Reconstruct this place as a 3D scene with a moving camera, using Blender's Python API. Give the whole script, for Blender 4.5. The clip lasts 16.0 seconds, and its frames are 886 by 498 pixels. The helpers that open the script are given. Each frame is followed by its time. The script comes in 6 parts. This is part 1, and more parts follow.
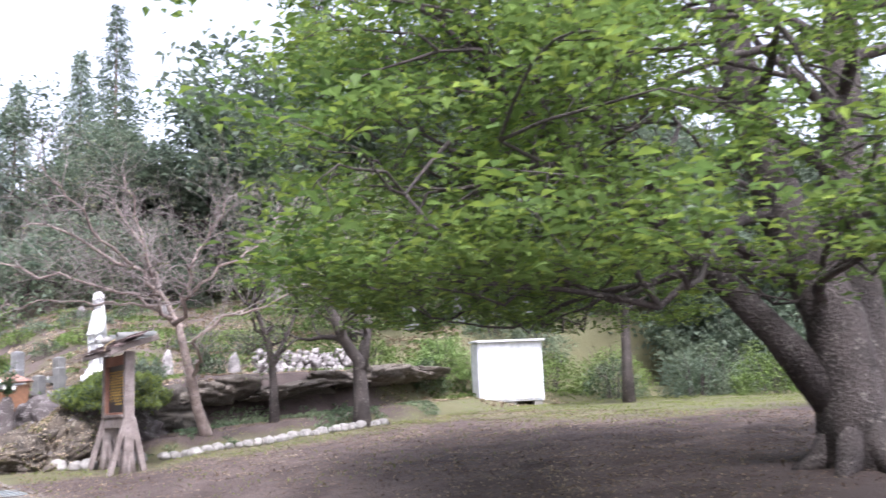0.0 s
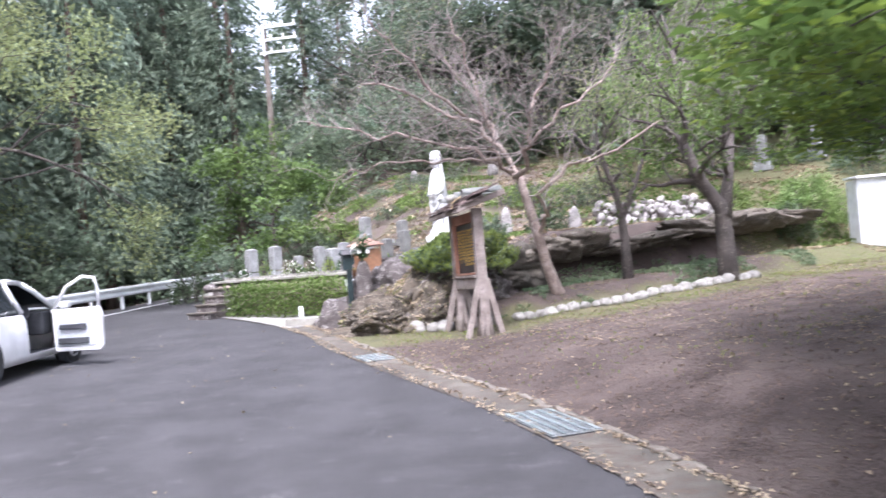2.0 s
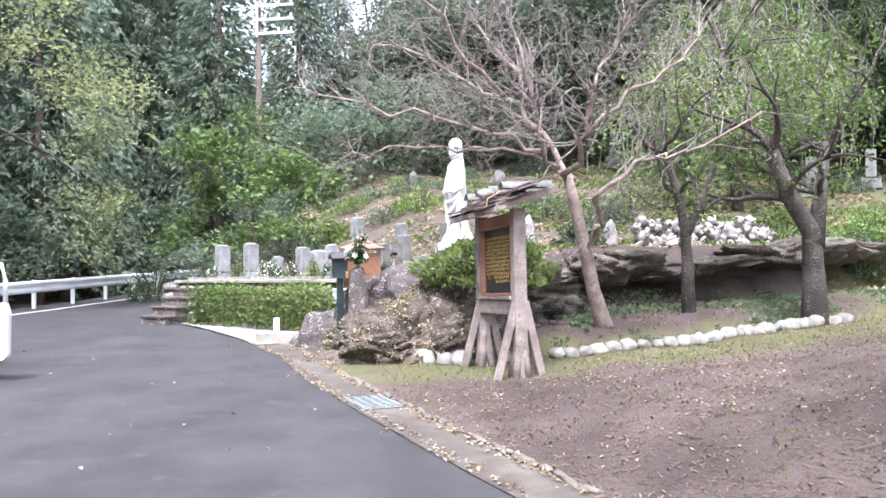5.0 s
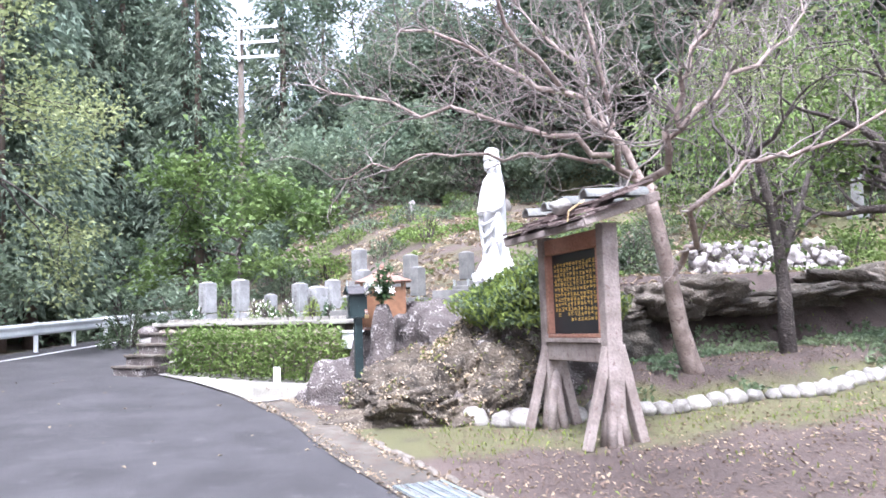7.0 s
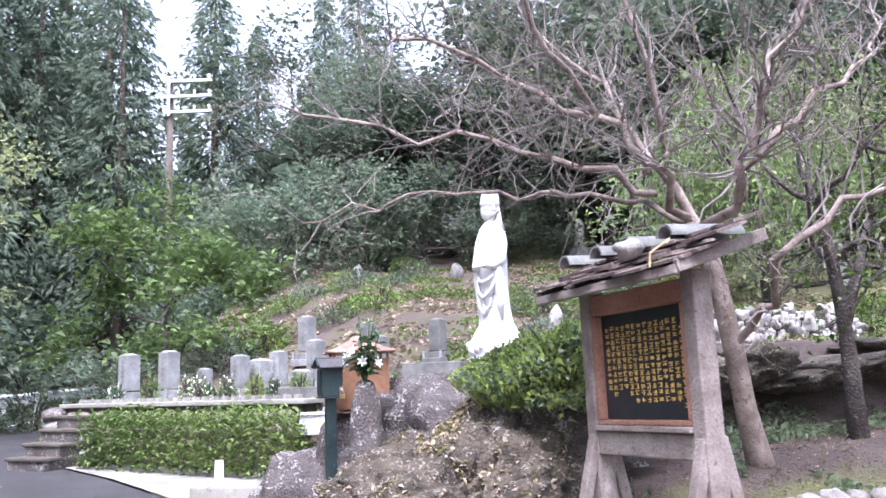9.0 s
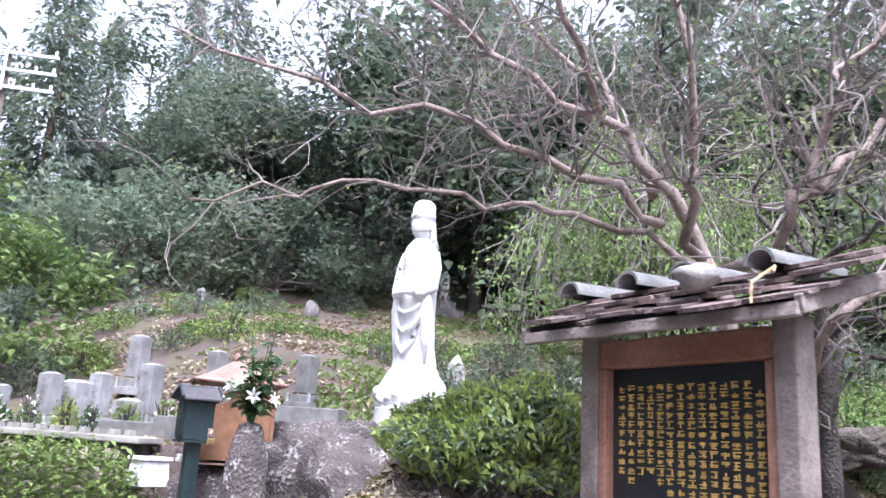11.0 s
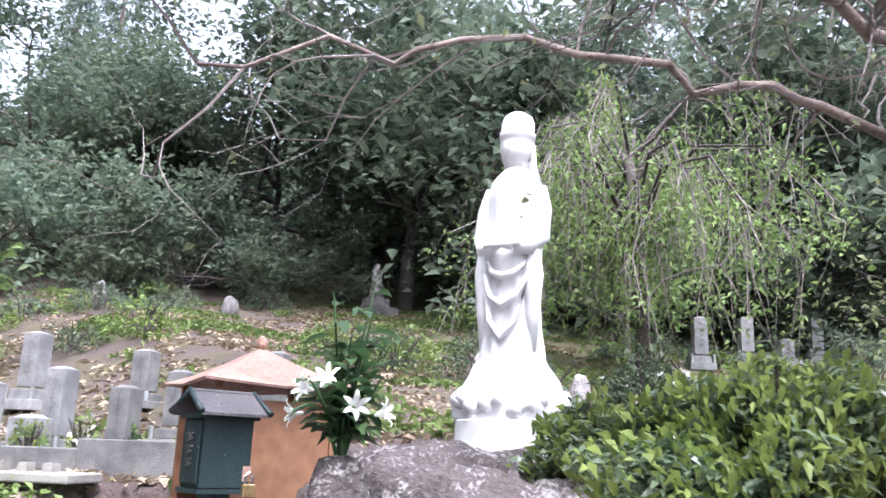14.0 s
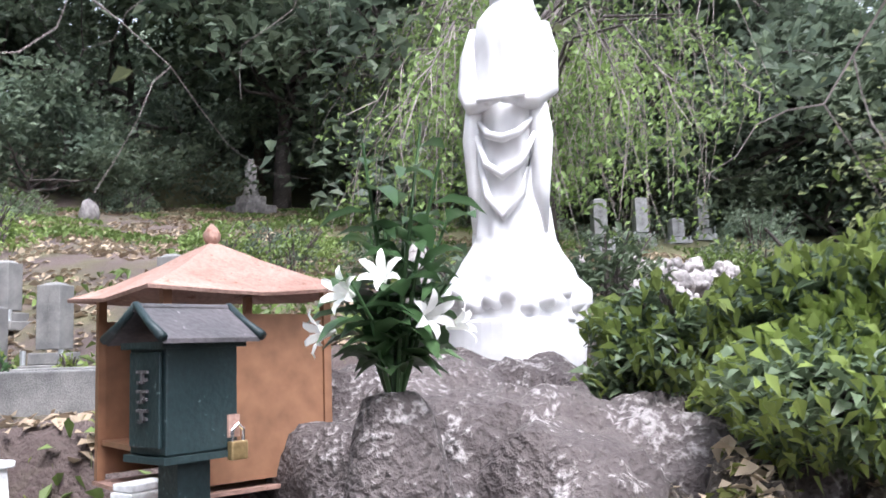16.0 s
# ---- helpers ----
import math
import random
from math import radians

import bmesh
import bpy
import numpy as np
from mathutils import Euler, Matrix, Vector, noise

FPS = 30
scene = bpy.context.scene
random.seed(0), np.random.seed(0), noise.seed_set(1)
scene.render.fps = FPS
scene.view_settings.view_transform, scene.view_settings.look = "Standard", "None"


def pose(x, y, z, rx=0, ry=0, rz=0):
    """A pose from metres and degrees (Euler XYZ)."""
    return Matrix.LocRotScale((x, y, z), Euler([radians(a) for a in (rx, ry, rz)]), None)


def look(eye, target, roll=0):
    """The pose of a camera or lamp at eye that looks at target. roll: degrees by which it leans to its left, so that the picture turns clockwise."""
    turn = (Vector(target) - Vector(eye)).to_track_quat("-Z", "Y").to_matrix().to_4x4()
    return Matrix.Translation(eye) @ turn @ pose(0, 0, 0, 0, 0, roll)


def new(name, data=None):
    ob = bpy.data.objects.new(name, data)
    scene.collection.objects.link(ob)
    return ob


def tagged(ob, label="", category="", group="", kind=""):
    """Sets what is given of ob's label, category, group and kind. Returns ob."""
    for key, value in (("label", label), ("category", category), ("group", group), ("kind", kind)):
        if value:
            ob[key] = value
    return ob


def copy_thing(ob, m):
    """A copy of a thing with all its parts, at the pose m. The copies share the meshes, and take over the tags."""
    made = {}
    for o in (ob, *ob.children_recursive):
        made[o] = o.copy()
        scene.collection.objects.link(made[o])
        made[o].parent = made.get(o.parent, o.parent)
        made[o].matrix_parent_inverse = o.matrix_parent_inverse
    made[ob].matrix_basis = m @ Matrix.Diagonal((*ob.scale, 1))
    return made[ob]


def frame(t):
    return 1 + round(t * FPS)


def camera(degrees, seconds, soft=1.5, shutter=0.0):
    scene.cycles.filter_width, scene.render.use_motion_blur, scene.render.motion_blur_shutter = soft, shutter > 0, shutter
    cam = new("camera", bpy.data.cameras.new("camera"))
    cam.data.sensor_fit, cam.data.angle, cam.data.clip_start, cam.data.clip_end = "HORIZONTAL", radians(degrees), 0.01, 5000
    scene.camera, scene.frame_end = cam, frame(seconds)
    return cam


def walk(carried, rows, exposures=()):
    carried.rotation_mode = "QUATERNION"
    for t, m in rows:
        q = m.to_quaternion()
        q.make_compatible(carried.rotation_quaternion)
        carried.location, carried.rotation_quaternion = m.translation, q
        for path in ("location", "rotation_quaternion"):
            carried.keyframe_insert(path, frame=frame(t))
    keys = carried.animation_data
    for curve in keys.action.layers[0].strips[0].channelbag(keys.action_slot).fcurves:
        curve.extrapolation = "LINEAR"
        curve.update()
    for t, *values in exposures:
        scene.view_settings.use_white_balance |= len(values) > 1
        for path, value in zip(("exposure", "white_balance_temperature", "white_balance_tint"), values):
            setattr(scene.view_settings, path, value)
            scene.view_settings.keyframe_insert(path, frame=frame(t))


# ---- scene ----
cam = camera(55.3, 16.0, shutter=0.4)
METRES, EYE, TILT, LEAN, TURN = 17.0, 1.5, 0.0, 0.0, -32.0
ROWS = [
    (0.0, 0.0, 0.0, 0.0, 0.39, 9.26, 2.39),
    (0.5, -0.0149, 0.0219, 0.0005, 6.02, 9.25, 2.27),
    (1.0, -0.0314, 0.0506, 0.0013, 13.14, 8.7, 3.99),
    (1.5, -0.0492, 0.0734, 0.002, 15.28, 3.16, 1.74),
    (2.0, -0.0613, 0.1026, 0.0024, 21.45, 0.76, 4.58),
    (2.5, -0.0785, 0.1295, 0.0016, 24.96, 1.04, 3.16),
    (3.0, -0.0927, 0.1576, 0.0024, 24.03, -2.91, 3.54),
    (3.5, -0.1091, 0.1889, 0.003, 23.37, -3.44, 4.51),
    (4.0, -0.1257, 0.2159, 0.0045, 22.77, -0.83, 2.79),
    (6.5, -0.2325, 0.3606, 0.0025, 18.26, 2.81, 0.6),
    (7.0, -0.2574, 0.3895, 0.0046, 18.61, 4.04, 1.63),
    (7.5, -0.2807, 0.413, 0.0051, 15.28, 6.21, -1.82),
    (8.0, -0.3023, 0.4409, 0.0073, 16.05, 7.45, 1.55),
    (8.5, -0.3235, 0.4656, 0.0079, 14.16, 9.0, 0.53),
    (9.0, -0.3394, 0.496, 0.0076, 13.46, 8.85, 1.85),
    (9.5, -0.3589, 0.5243, 0.0074, 9.97, 10.03, 0.33),
    (12.0, -0.4433, 0.6623, 0.0089, -1.48, 13.18, -3.0),
    (12.5, -0.457, 0.6895, 0.0107, 0.18, 13.36, 0.17),
    (13.0, -0.4738, 0.7153, 0.0103, -3.99, 13.08, -1.41),
    (13.5, -0.4831, 0.7404, 0.0106, -5.11, 13.28, -1.23),
    (14.0, -0.4957, 0.767, 0.0109, -6.58, 13.51, -2.11),
    (14.5, -0.5088, 0.7895, 0.0125, -11.0, 13.42, -1.46),
    (15.0, -0.518, 0.8131, 0.0142, -13.68, 9.88, 4.55),
    (15.5, -0.5261, 0.8274, 0.0152, -16.79, 8.85, 2.71),
    (16.0, -0.5221, 0.8399, 0.0157, -15.4, 6.51, 1.9),
]
walk(cam, [(t, pose(0, 0, EYE, TILT, LEAN, TURN) @ pose(METRES * x, METRES * y, METRES * z, 90 + pitch, roll, yaw)) for t, x, y, z, yaw, pitch, roll in ROWS],
     exposures=[(0.0, 1.82, 5950, 20), (0.5, 1.88, 5900, 19), (1.0, 1.74, 5800, 19), (1.5, 1.8, 5850, 19), (2.5, 2.1, 5900, 17), (4.0, 2.1, 5950, 16), (6.8, 2.3, 5750, 17), (9.0, 1.97, 5650, 21), (12.5, 1.97, 5750, 21), (15.0, 1.95, 5900, 17), (16.0, 1.83, 5950, 16)])

# ---- sky and sun: bright thin overcast ----
world = bpy.data.worlds.new("sky")
scene.world = world
world.use_nodes = True
wn = world.node_tree
sky = wn.nodes.new("ShaderNodeTexSky")
sky.sky_type = "NISHITA"
sky.sun_disc = False
sky.sun_elevation, sky.sun_rotation = radians(58), radians(200)
sky.dust_density, sky.air_density = 4.0, 1.0
soften = wn.nodes.new("ShaderNodeHueSaturation")
soften.inputs["Saturation"].default_value = 0.35
wn.links.new(sky.outputs[0], soften.inputs["Color"])
wn.links.new(soften.outputs[0], wn.nodes["Background"].inputs["Color"])
wn.nodes["Background"].inputs["Strength"].default_value = 0.15
sun_data = bpy.data.lights.new("sun", "SUN")
sun_data.energy, sun_data.angle, sun_data.color = 1.5, radians(14), (1.0, 0.98, 0.95)
sun = new("sun", sun_data)
sun.matrix_world = look((-8, -18, 42), (0, 0, 0))


# ---- materials ----
def mat(name, a, b, scale=6.0, fine=60.0, rough=0.8, bump=0.3, c=None, cover=0.5, metal=0.0, vary=0.0, depth=0.02, coat=0.0):
    """Two-scale mottled surface: a and b mix in large patches, c shows as spots, vary shifts the value piece by piece."""
    m = bpy.data.materials.new(name)
    m.use_nodes = True
    n, l = m.node_tree.nodes, m.node_tree.links
    bsdf = n["Principled BSDF"]
    bsdf.inputs["Metallic"].default_value = metal
    bsdf.inputs["Coat Weight"].default_value = coat
    co = n.new("ShaderNodeTexCoord")
    big = n.new("ShaderNodeTexNoise")
    big.inputs["Scale"].default_value, big.inputs["Detail"].default_value = scale, 6
    small = n.new("ShaderNodeTexNoise")
    small.inputs["Scale"].default_value, small.inputs["Detail"].default_value = fine, 4
    for tex in (big, small):
        l.new(co.outputs["Object"], tex.inputs["Vector"])
    mix = n.new("ShaderNodeMix")
    mix.data_type = "RGBA"
    mix.inputs[6].default_value, mix.inputs[7].default_value = (*a, 1), (*b, 1)
    ramp = n.new("ShaderNodeMapRange")
    ramp.inputs["From Min"].default_value, ramp.inputs["From Max"].default_value = 0.35, 0.65
    l.new(big.outputs["Fac"], ramp.inputs["Value"])
    l.new(ramp.outputs[0], mix.inputs[0])
    out = mix.outputs[2]
    if c:
        spot = n.new("ShaderNodeMapRange")
        spot.inputs["From Min"].default_value, spot.inputs["From Max"].default_value = cover, cover + 0.08
        add = n.new("ShaderNodeMath")
        add.operation = "MULTIPLY_ADD"
        add.inputs[1].default_value, add.inputs[2].default_value = 0.5, 0.0
        sum_ = n.new("ShaderNodeMath")
        mid = n.new("ShaderNodeTexNoise")
        mid.inputs["Scale"].default_value, mid.inputs["Detail"].default_value = scale * 3.1, 5
        l.new(co.outputs["Object"], mid.inputs["Vector"])
        l.new(small.outputs["Fac"], add.inputs[0])
        l.new(add.outputs[0], sum_.inputs[0])
        half = n.new("ShaderNodeMath")
        half.operation = "MULTIPLY"
        half.inputs[1].default_value = 0.5
        l.new(mid.outputs["Fac"], half.inputs[0])
        l.new(half.outputs[0], sum_.inputs[1])
        l.new(sum_.outputs[0], spot.inputs["Value"])
        mix2 = n.new("ShaderNodeMix")
        mix2.data_type = "RGBA"
        l.new(spot.outputs[0], mix2.inputs[0])
        l.new(out, mix2.inputs[6])
        mix2.inputs[7].default_value = (*c, 1)
        out = mix2.outputs[2]
    grain = n.new("ShaderNodeMapRange")
    grain.inputs["From Min"].default_value, grain.inputs["From Max"].default_value = 0.3, 0.7
    grain.inputs["To Min"].default_value, grain.inputs["To Max"].default_value = 0.8, 1.18
    l.new(small.outputs["Fac"], grain.inputs["Value"])
    value = grain.outputs[0]
    if vary:
        info, geo = n.new("ShaderNodeObjectInfo"), n.new("ShaderNodeNewGeometry")
        both = n.new("ShaderNodeMath")
        l.new(info.outputs["Random"], both.inputs[0])
        l.new(geo.outputs["Random Per Island"], both.inputs[1])
        span = n.new("ShaderNodeMapRange")
        span.inputs["From Max"].default_value = 2.0
        span.inputs["To Min"].default_value, span.inputs["To Max"].default_value = 1 - vary, 1 + vary
        l.new(both.outputs[0], span.inputs["Value"])
        times = n.new("ShaderNodeMath")
        times.operation = "MULTIPLY"
        l.new(value, times.inputs[0])
        l.new(span.outputs[0], times.inputs[1])
        value = times.outputs[0]
    hsv = n.new("ShaderNodeHueSaturation")
    l.new(value, hsv.inputs["Value"])
    l.new(out, hsv.inputs["Color"])
    l.new(hsv.outputs[0], bsdf.inputs["Base Color"])
    rr = n.new("ShaderNodeMapRange")
    rr.inputs["To Min"].default_value, rr.inputs["To Max"].default_value = max(rough - 0.12, 0.02), min(rough + 0.12, 1)
    l.new(big.outputs["Fac"], rr.inputs["Value"])
    l.new(rr.outputs[0], bsdf.inputs["Roughness"])
    if bump:
        bp = n.new("ShaderNodeBump")
        bp.inputs["Strength"].default_value, bp.inputs["Distance"].default_value = bump, depth
        l.new(small.outputs["Fac"], bp.inputs["Height"])
        l.new(bp.outputs[0], bsdf.inputs["Normal"])
    return m


def leaf_mat(name, a, b, gloss=0.5, through_=0.35):
    """Leaves: two greens by leaf, with light coming through."""
    m = mat(name, a, b, 0.6, 12, gloss, 0.0, vary=0.55)
    n, l = m.node_tree.nodes, m.node_tree.links
    bsdf = n["Principled BSDF"]
    bsdf.inputs["Specular IOR Level"].default_value = 0.3
    src = bsdf.inputs["Base Color"].links[0].from_socket
    tr = n.new("ShaderNodeBsdfTranslucent")
    l.new(src, tr.inputs["Color"])
    mixs = n.new("ShaderNodeMixShader")
    mixs.inputs[0].default_value = through_
    l.new(bsdf.outputs[0], mixs.inputs[1])
    l.new(tr.outputs[0], mixs.inputs[2])
    l.new(mixs.outputs[0], n["Material Output"].inputs["Surface"])
    return m


ASPHALT = mat("asphalt", (0.036, 0.034, 0.037), (0.062, 0.059, 0.064), 1.3, 110, 0.88, 0.8, depth=0.012, c=(0.1, 0.095, 0.102), cover=0.585)
EARTH = mat("earth", (0.13, 0.09, 0.075), (0.19, 0.14, 0.115), 0.9, 45, 0.95, 0.7, c=(0.07, 0.045, 0.04), cover=0.53)
GUTTER = mat("gutter_concrete", (0.07, 0.06, 0.052), (0.145, 0.13, 0.112), 2.0, 60, 0.92, 0.5, c=(0.09, 0.065, 0.05), cover=0.5)
CONCRETE = mat("concrete", (0.22, 0.21, 0.185), (0.34, 0.325, 0.295), 2.5, 70, 0.9, 0.3, c=(0.16, 0.13, 0.1), cover=0.55)
PAD = mat("pale_concrete", (0.22, 0.21, 0.2), (0.36, 0.345, 0.33), 1.5, 70, 0.9, 0.3, c=(0.17, 0.15, 0.13), cover=0.53)
STEEL = mat("galvanised_steel", (0.4, 0.42, 0.43), (0.55, 0.57, 0.58), 6, 60, 0.45, 0.1, metal=0.7)
GRATE = mat("grate_steel", (0.17, 0.205, 0.21), (0.29, 0.33, 0.335), 6, 60, 0.55, 0.2, metal=0.4)
RAILPAINT = mat("rail_white", (0.62, 0.64, 0.66), (0.74, 0.75, 0.76), 2, 50, 0.5, 0.1)
WHITELINE = mat("road_paint", (0.6, 0.6, 0.6), (0.75, 0.75, 0.74), 3, 90, 0.85, 0.3, c=(0.3, 0.3, 0.3), cover=0.56)
ROCK = mat("rock", (0.075, 0.062, 0.06), (0.15, 0.128, 0.122), 2.2, 38, 0.93, 1.0, c=(0.34, 0.315, 0.305), cover=0.535, depth=0.04)
LICHEN = mat("lichen", (0.36, 0.35, 0.34), (0.5, 0.48, 0.47), 8, 60, 0.95, 0.4)
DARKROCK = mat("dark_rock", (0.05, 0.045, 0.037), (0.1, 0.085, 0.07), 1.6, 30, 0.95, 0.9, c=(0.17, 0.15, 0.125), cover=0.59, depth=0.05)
BOULDER = mat("boulder", (0.18, 0.168, 0.155), (0.3, 0.285, 0.265), 5, 45, 0.9, 0.5, vary=0.4)
GRANITE = mat("grave_granite", (0.2, 0.2, 0.2), (0.35, 0.35, 0.355), 5, 90, 0.7, 0.2, vary=0.25, c=(0.17, 0.17, 0.165), cover=0.55)
DARKGRANITE = mat("dark_granite", (0.12, 0.12, 0.118), (0.23, 0.225, 0.215), 5, 90, 0.75, 0.25, vary=0.2)
STATUE = mat("white_statue", (0.82, 0.82, 0.83), (0.85, 0.85, 0.85), 3, 3, 0.55, 0.03)
WOOD = mat("weathered_wood", (0.18, 0.145, 0.13), (0.33, 0.28, 0.26), 4, 40, 0.9, 0.5, c=(0.14, 0.1, 0.09), cover=0.56, vary=0.15)
REDWOOD = mat("reddish_wood", (0.3, 0.14, 0.09), (0.4, 0.22, 0.16), 4, 45, 0.8, 0.4, vary=0.12)
SHINGLE = mat("old_bark_shingle", (0.1, 0.075, 0.07), (0.2, 0.15, 0.14), 5, 45, 0.95, 0.7, c=(0.36, 0.33, 0.31), cover=0.585, vary=0.35)
TILE = mat("clay_ridge_tile", (0.1, 0.108, 0.104), (0.2, 0.2, 0.19), 6, 60, 0.75, 0.3, vary=0.15)
BLACKBOARD = mat("black_board", (0.012, 0.014, 0.018), (0.03, 0.032, 0.036), 3, 60, 0.35, 0.05)
GOLD = mat("gold_paint", (0.55, 0.36, 0.09), (0.68, 0.46, 0.15), 9, 70, 0.6, 0.2)
RUST = mat("rusty_sheet", (0.3, 0.175, 0.135), (0.4, 0.26, 0.21), 6, 60, 0.85, 0.35, c=(0.2, 0.09, 0.06), cover=0.57)
BROWN = mat("brown_paint", (0.235, 0.115, 0.06), (0.26, 0.13, 0.07), 1.5, 14, 0.6, 0.08, c=(0.14, 0.06, 0.035), cover=0.66)
GREENBOX = mat("dark_green_copper", (0.008, 0.02, 0.022), (0.018, 0.035, 0.037), 5, 60, 0.5, 0.2, c=(0.2, 0.26, 0.25), cover=0.635)
BOXROOF = mat("dark_box_roof", (0.05, 0.05, 0.052), (0.1, 0.09, 0.095), 7, 60, 0.55, 0.25, c=(0.3, 0.28, 0.28), cover=0.63)
BRASS = mat("worn_brass", (0.42, 0.3, 0.14), (0.55, 0.4, 0.2), 9, 60, 0.4, 0.1, metal=0.8)
CHROME = mat("chrome", (0.7, 0.7, 0.7), (0.8, 0.8, 0.8), 5, 50, 0.2, 0.0, metal=1.0)
CARPAINT = mat("white_car_paint", (0.8, 0.8, 0.82), (0.84, 0.84, 0.85), 1, 2, 0.3, 0.0, coat=0.6)
CARDARK = mat("car_interior", (0.03, 0.032, 0.038), (0.06, 0.062, 0.07), 4, 40, 0.8, 0.1)
CARTRIM = mat("door_lining", (0.36, 0.38, 0.42), (0.5, 0.52, 0.55), 4, 40, 0.7, 0.1)
CARGLASS = mat("car_glass", (0.02, 0.025, 0.03), (0.04, 0.045, 0.05), 2, 30, 0.08, 0.0)
RUBBER = mat("rubber", (0.02, 0.02, 0.02), (0.04, 0.04, 0.04), 9, 70, 0.85, 0.2)
LAMPRED = mat("red_lens", (0.45, 0.03, 0.03), (0.55, 0.05, 0.05), 5, 40, 0.2, 0.0)
SHEDWHITE = mat("shed_white", (0.7, 0.71, 0.74), (0.76, 0.77, 0.8), 1.5, 5, 0.55, 0.05, c=(0.5, 0.46, 0.42), cover=0.62)
PLASTIC = mat("white_plastic", (0.75, 0.76, 0.76), (0.8, 0.8, 0.8), 4, 40, 0.45, 0.05)
BARK = mat("dark_bark", (0.055, 0.045, 0.042), (0.11, 0.092, 0.085), 3, 35, 0.95, 0.9, depth=0.04, c=(0.19, 0.17, 0.15), cover=0.56)
PALEBARK = mat("peeling_bark", (0.21, 0.16, 0.14), (0.4, 0.325, 0.29), 5, 40, 0.85, 0.5, c=(0.15, 0.105, 0.09), cover=0.53)
TWIG = mat("bare_twig", (0.16, 0.135, 0.125), (0.31, 0.27, 0.255), 3, 40, 0.9, 0.2)
CEDARBARK = mat("cedar_bark", (0.12, 0.085, 0.07), (0.2, 0.15, 0.125), 2, 30, 0.95, 0.7)
MAPLE = leaf_mat("maple_leaf", (0.095, 0.16, 0.045), (0.17, 0.24, 0.065), 0.5, 0.5)
YOUNGMAPLE = leaf_mat("young_maple_leaf", (0.2, 0.28, 0.055), (0.27, 0.34, 0.08), 0.5, 0.55)
# needle green is paled and blued: the forest's haze is put into the colour
HAZED_CEDAR = leaf_mat("cedar_needles", (0.17, 0.225, 0.175), (0.24, 0.29, 0.21), 0.7, 0.45)
# lighter and bluer than such leaves are, to carry the hillside haze in the base colour
HAZED_BROAD = leaf_mat("broad_leaf", (0.125, 0.17, 0.125), (0.19, 0.235, 0.155), 0.5, 0.5)
LIGHTLEAF = leaf_mat("light_leaf", (0.13, 0.2, 0.07), (0.2, 0.28, 0.095), 0.5, 0.4)
OLIVELEAF = leaf_mat("olive_leaf", (0.21, 0.25, 0.12), (0.3, 0.33, 0.165), 0.6, 0.45)
SHRUBLEAF = leaf_mat("shrub_leaf", (0.085, 0.125, 0.075), (0.175, 0.22, 0.125), 0.28, 0.35)
YOUNGLEAF = leaf_mat("young_leaf", (0.19, 0.26, 0.065), (0.28, 0.33, 0.1), 0.4, 0.38)
HEDGELEAF = leaf_mat("hedge_leaf", (0.12, 0.185, 0.05), (0.185, 0.25, 0.075), 0.5, 0.3)
LILYLEAF = leaf_mat("lily_leaf", (0.05, 0.11, 0.045), (0.1, 0.17, 0.07), 0.3, 0.3)
PETAL = leaf_mat("white_petal", (0.8, 0.8, 0.76), (0.85, 0.85, 0.82), 0.5, 0.3)
DRYLEAF = leaf_mat("dry_leaf", (0.25, 0.19, 0.13), (0.42, 0.345, 0.25), 0.8, 0.2)
GRASSBLADE = leaf_mat("grass_blade", (0.14, 0.19, 0.045), (0.24, 0.26, 0.08), 0.7, 0.35)
STRAW = mat("straw", (0.35, 0.26, 0.14), (0.48, 0.38, 0.22), 8, 60, 0.9, 0.4)


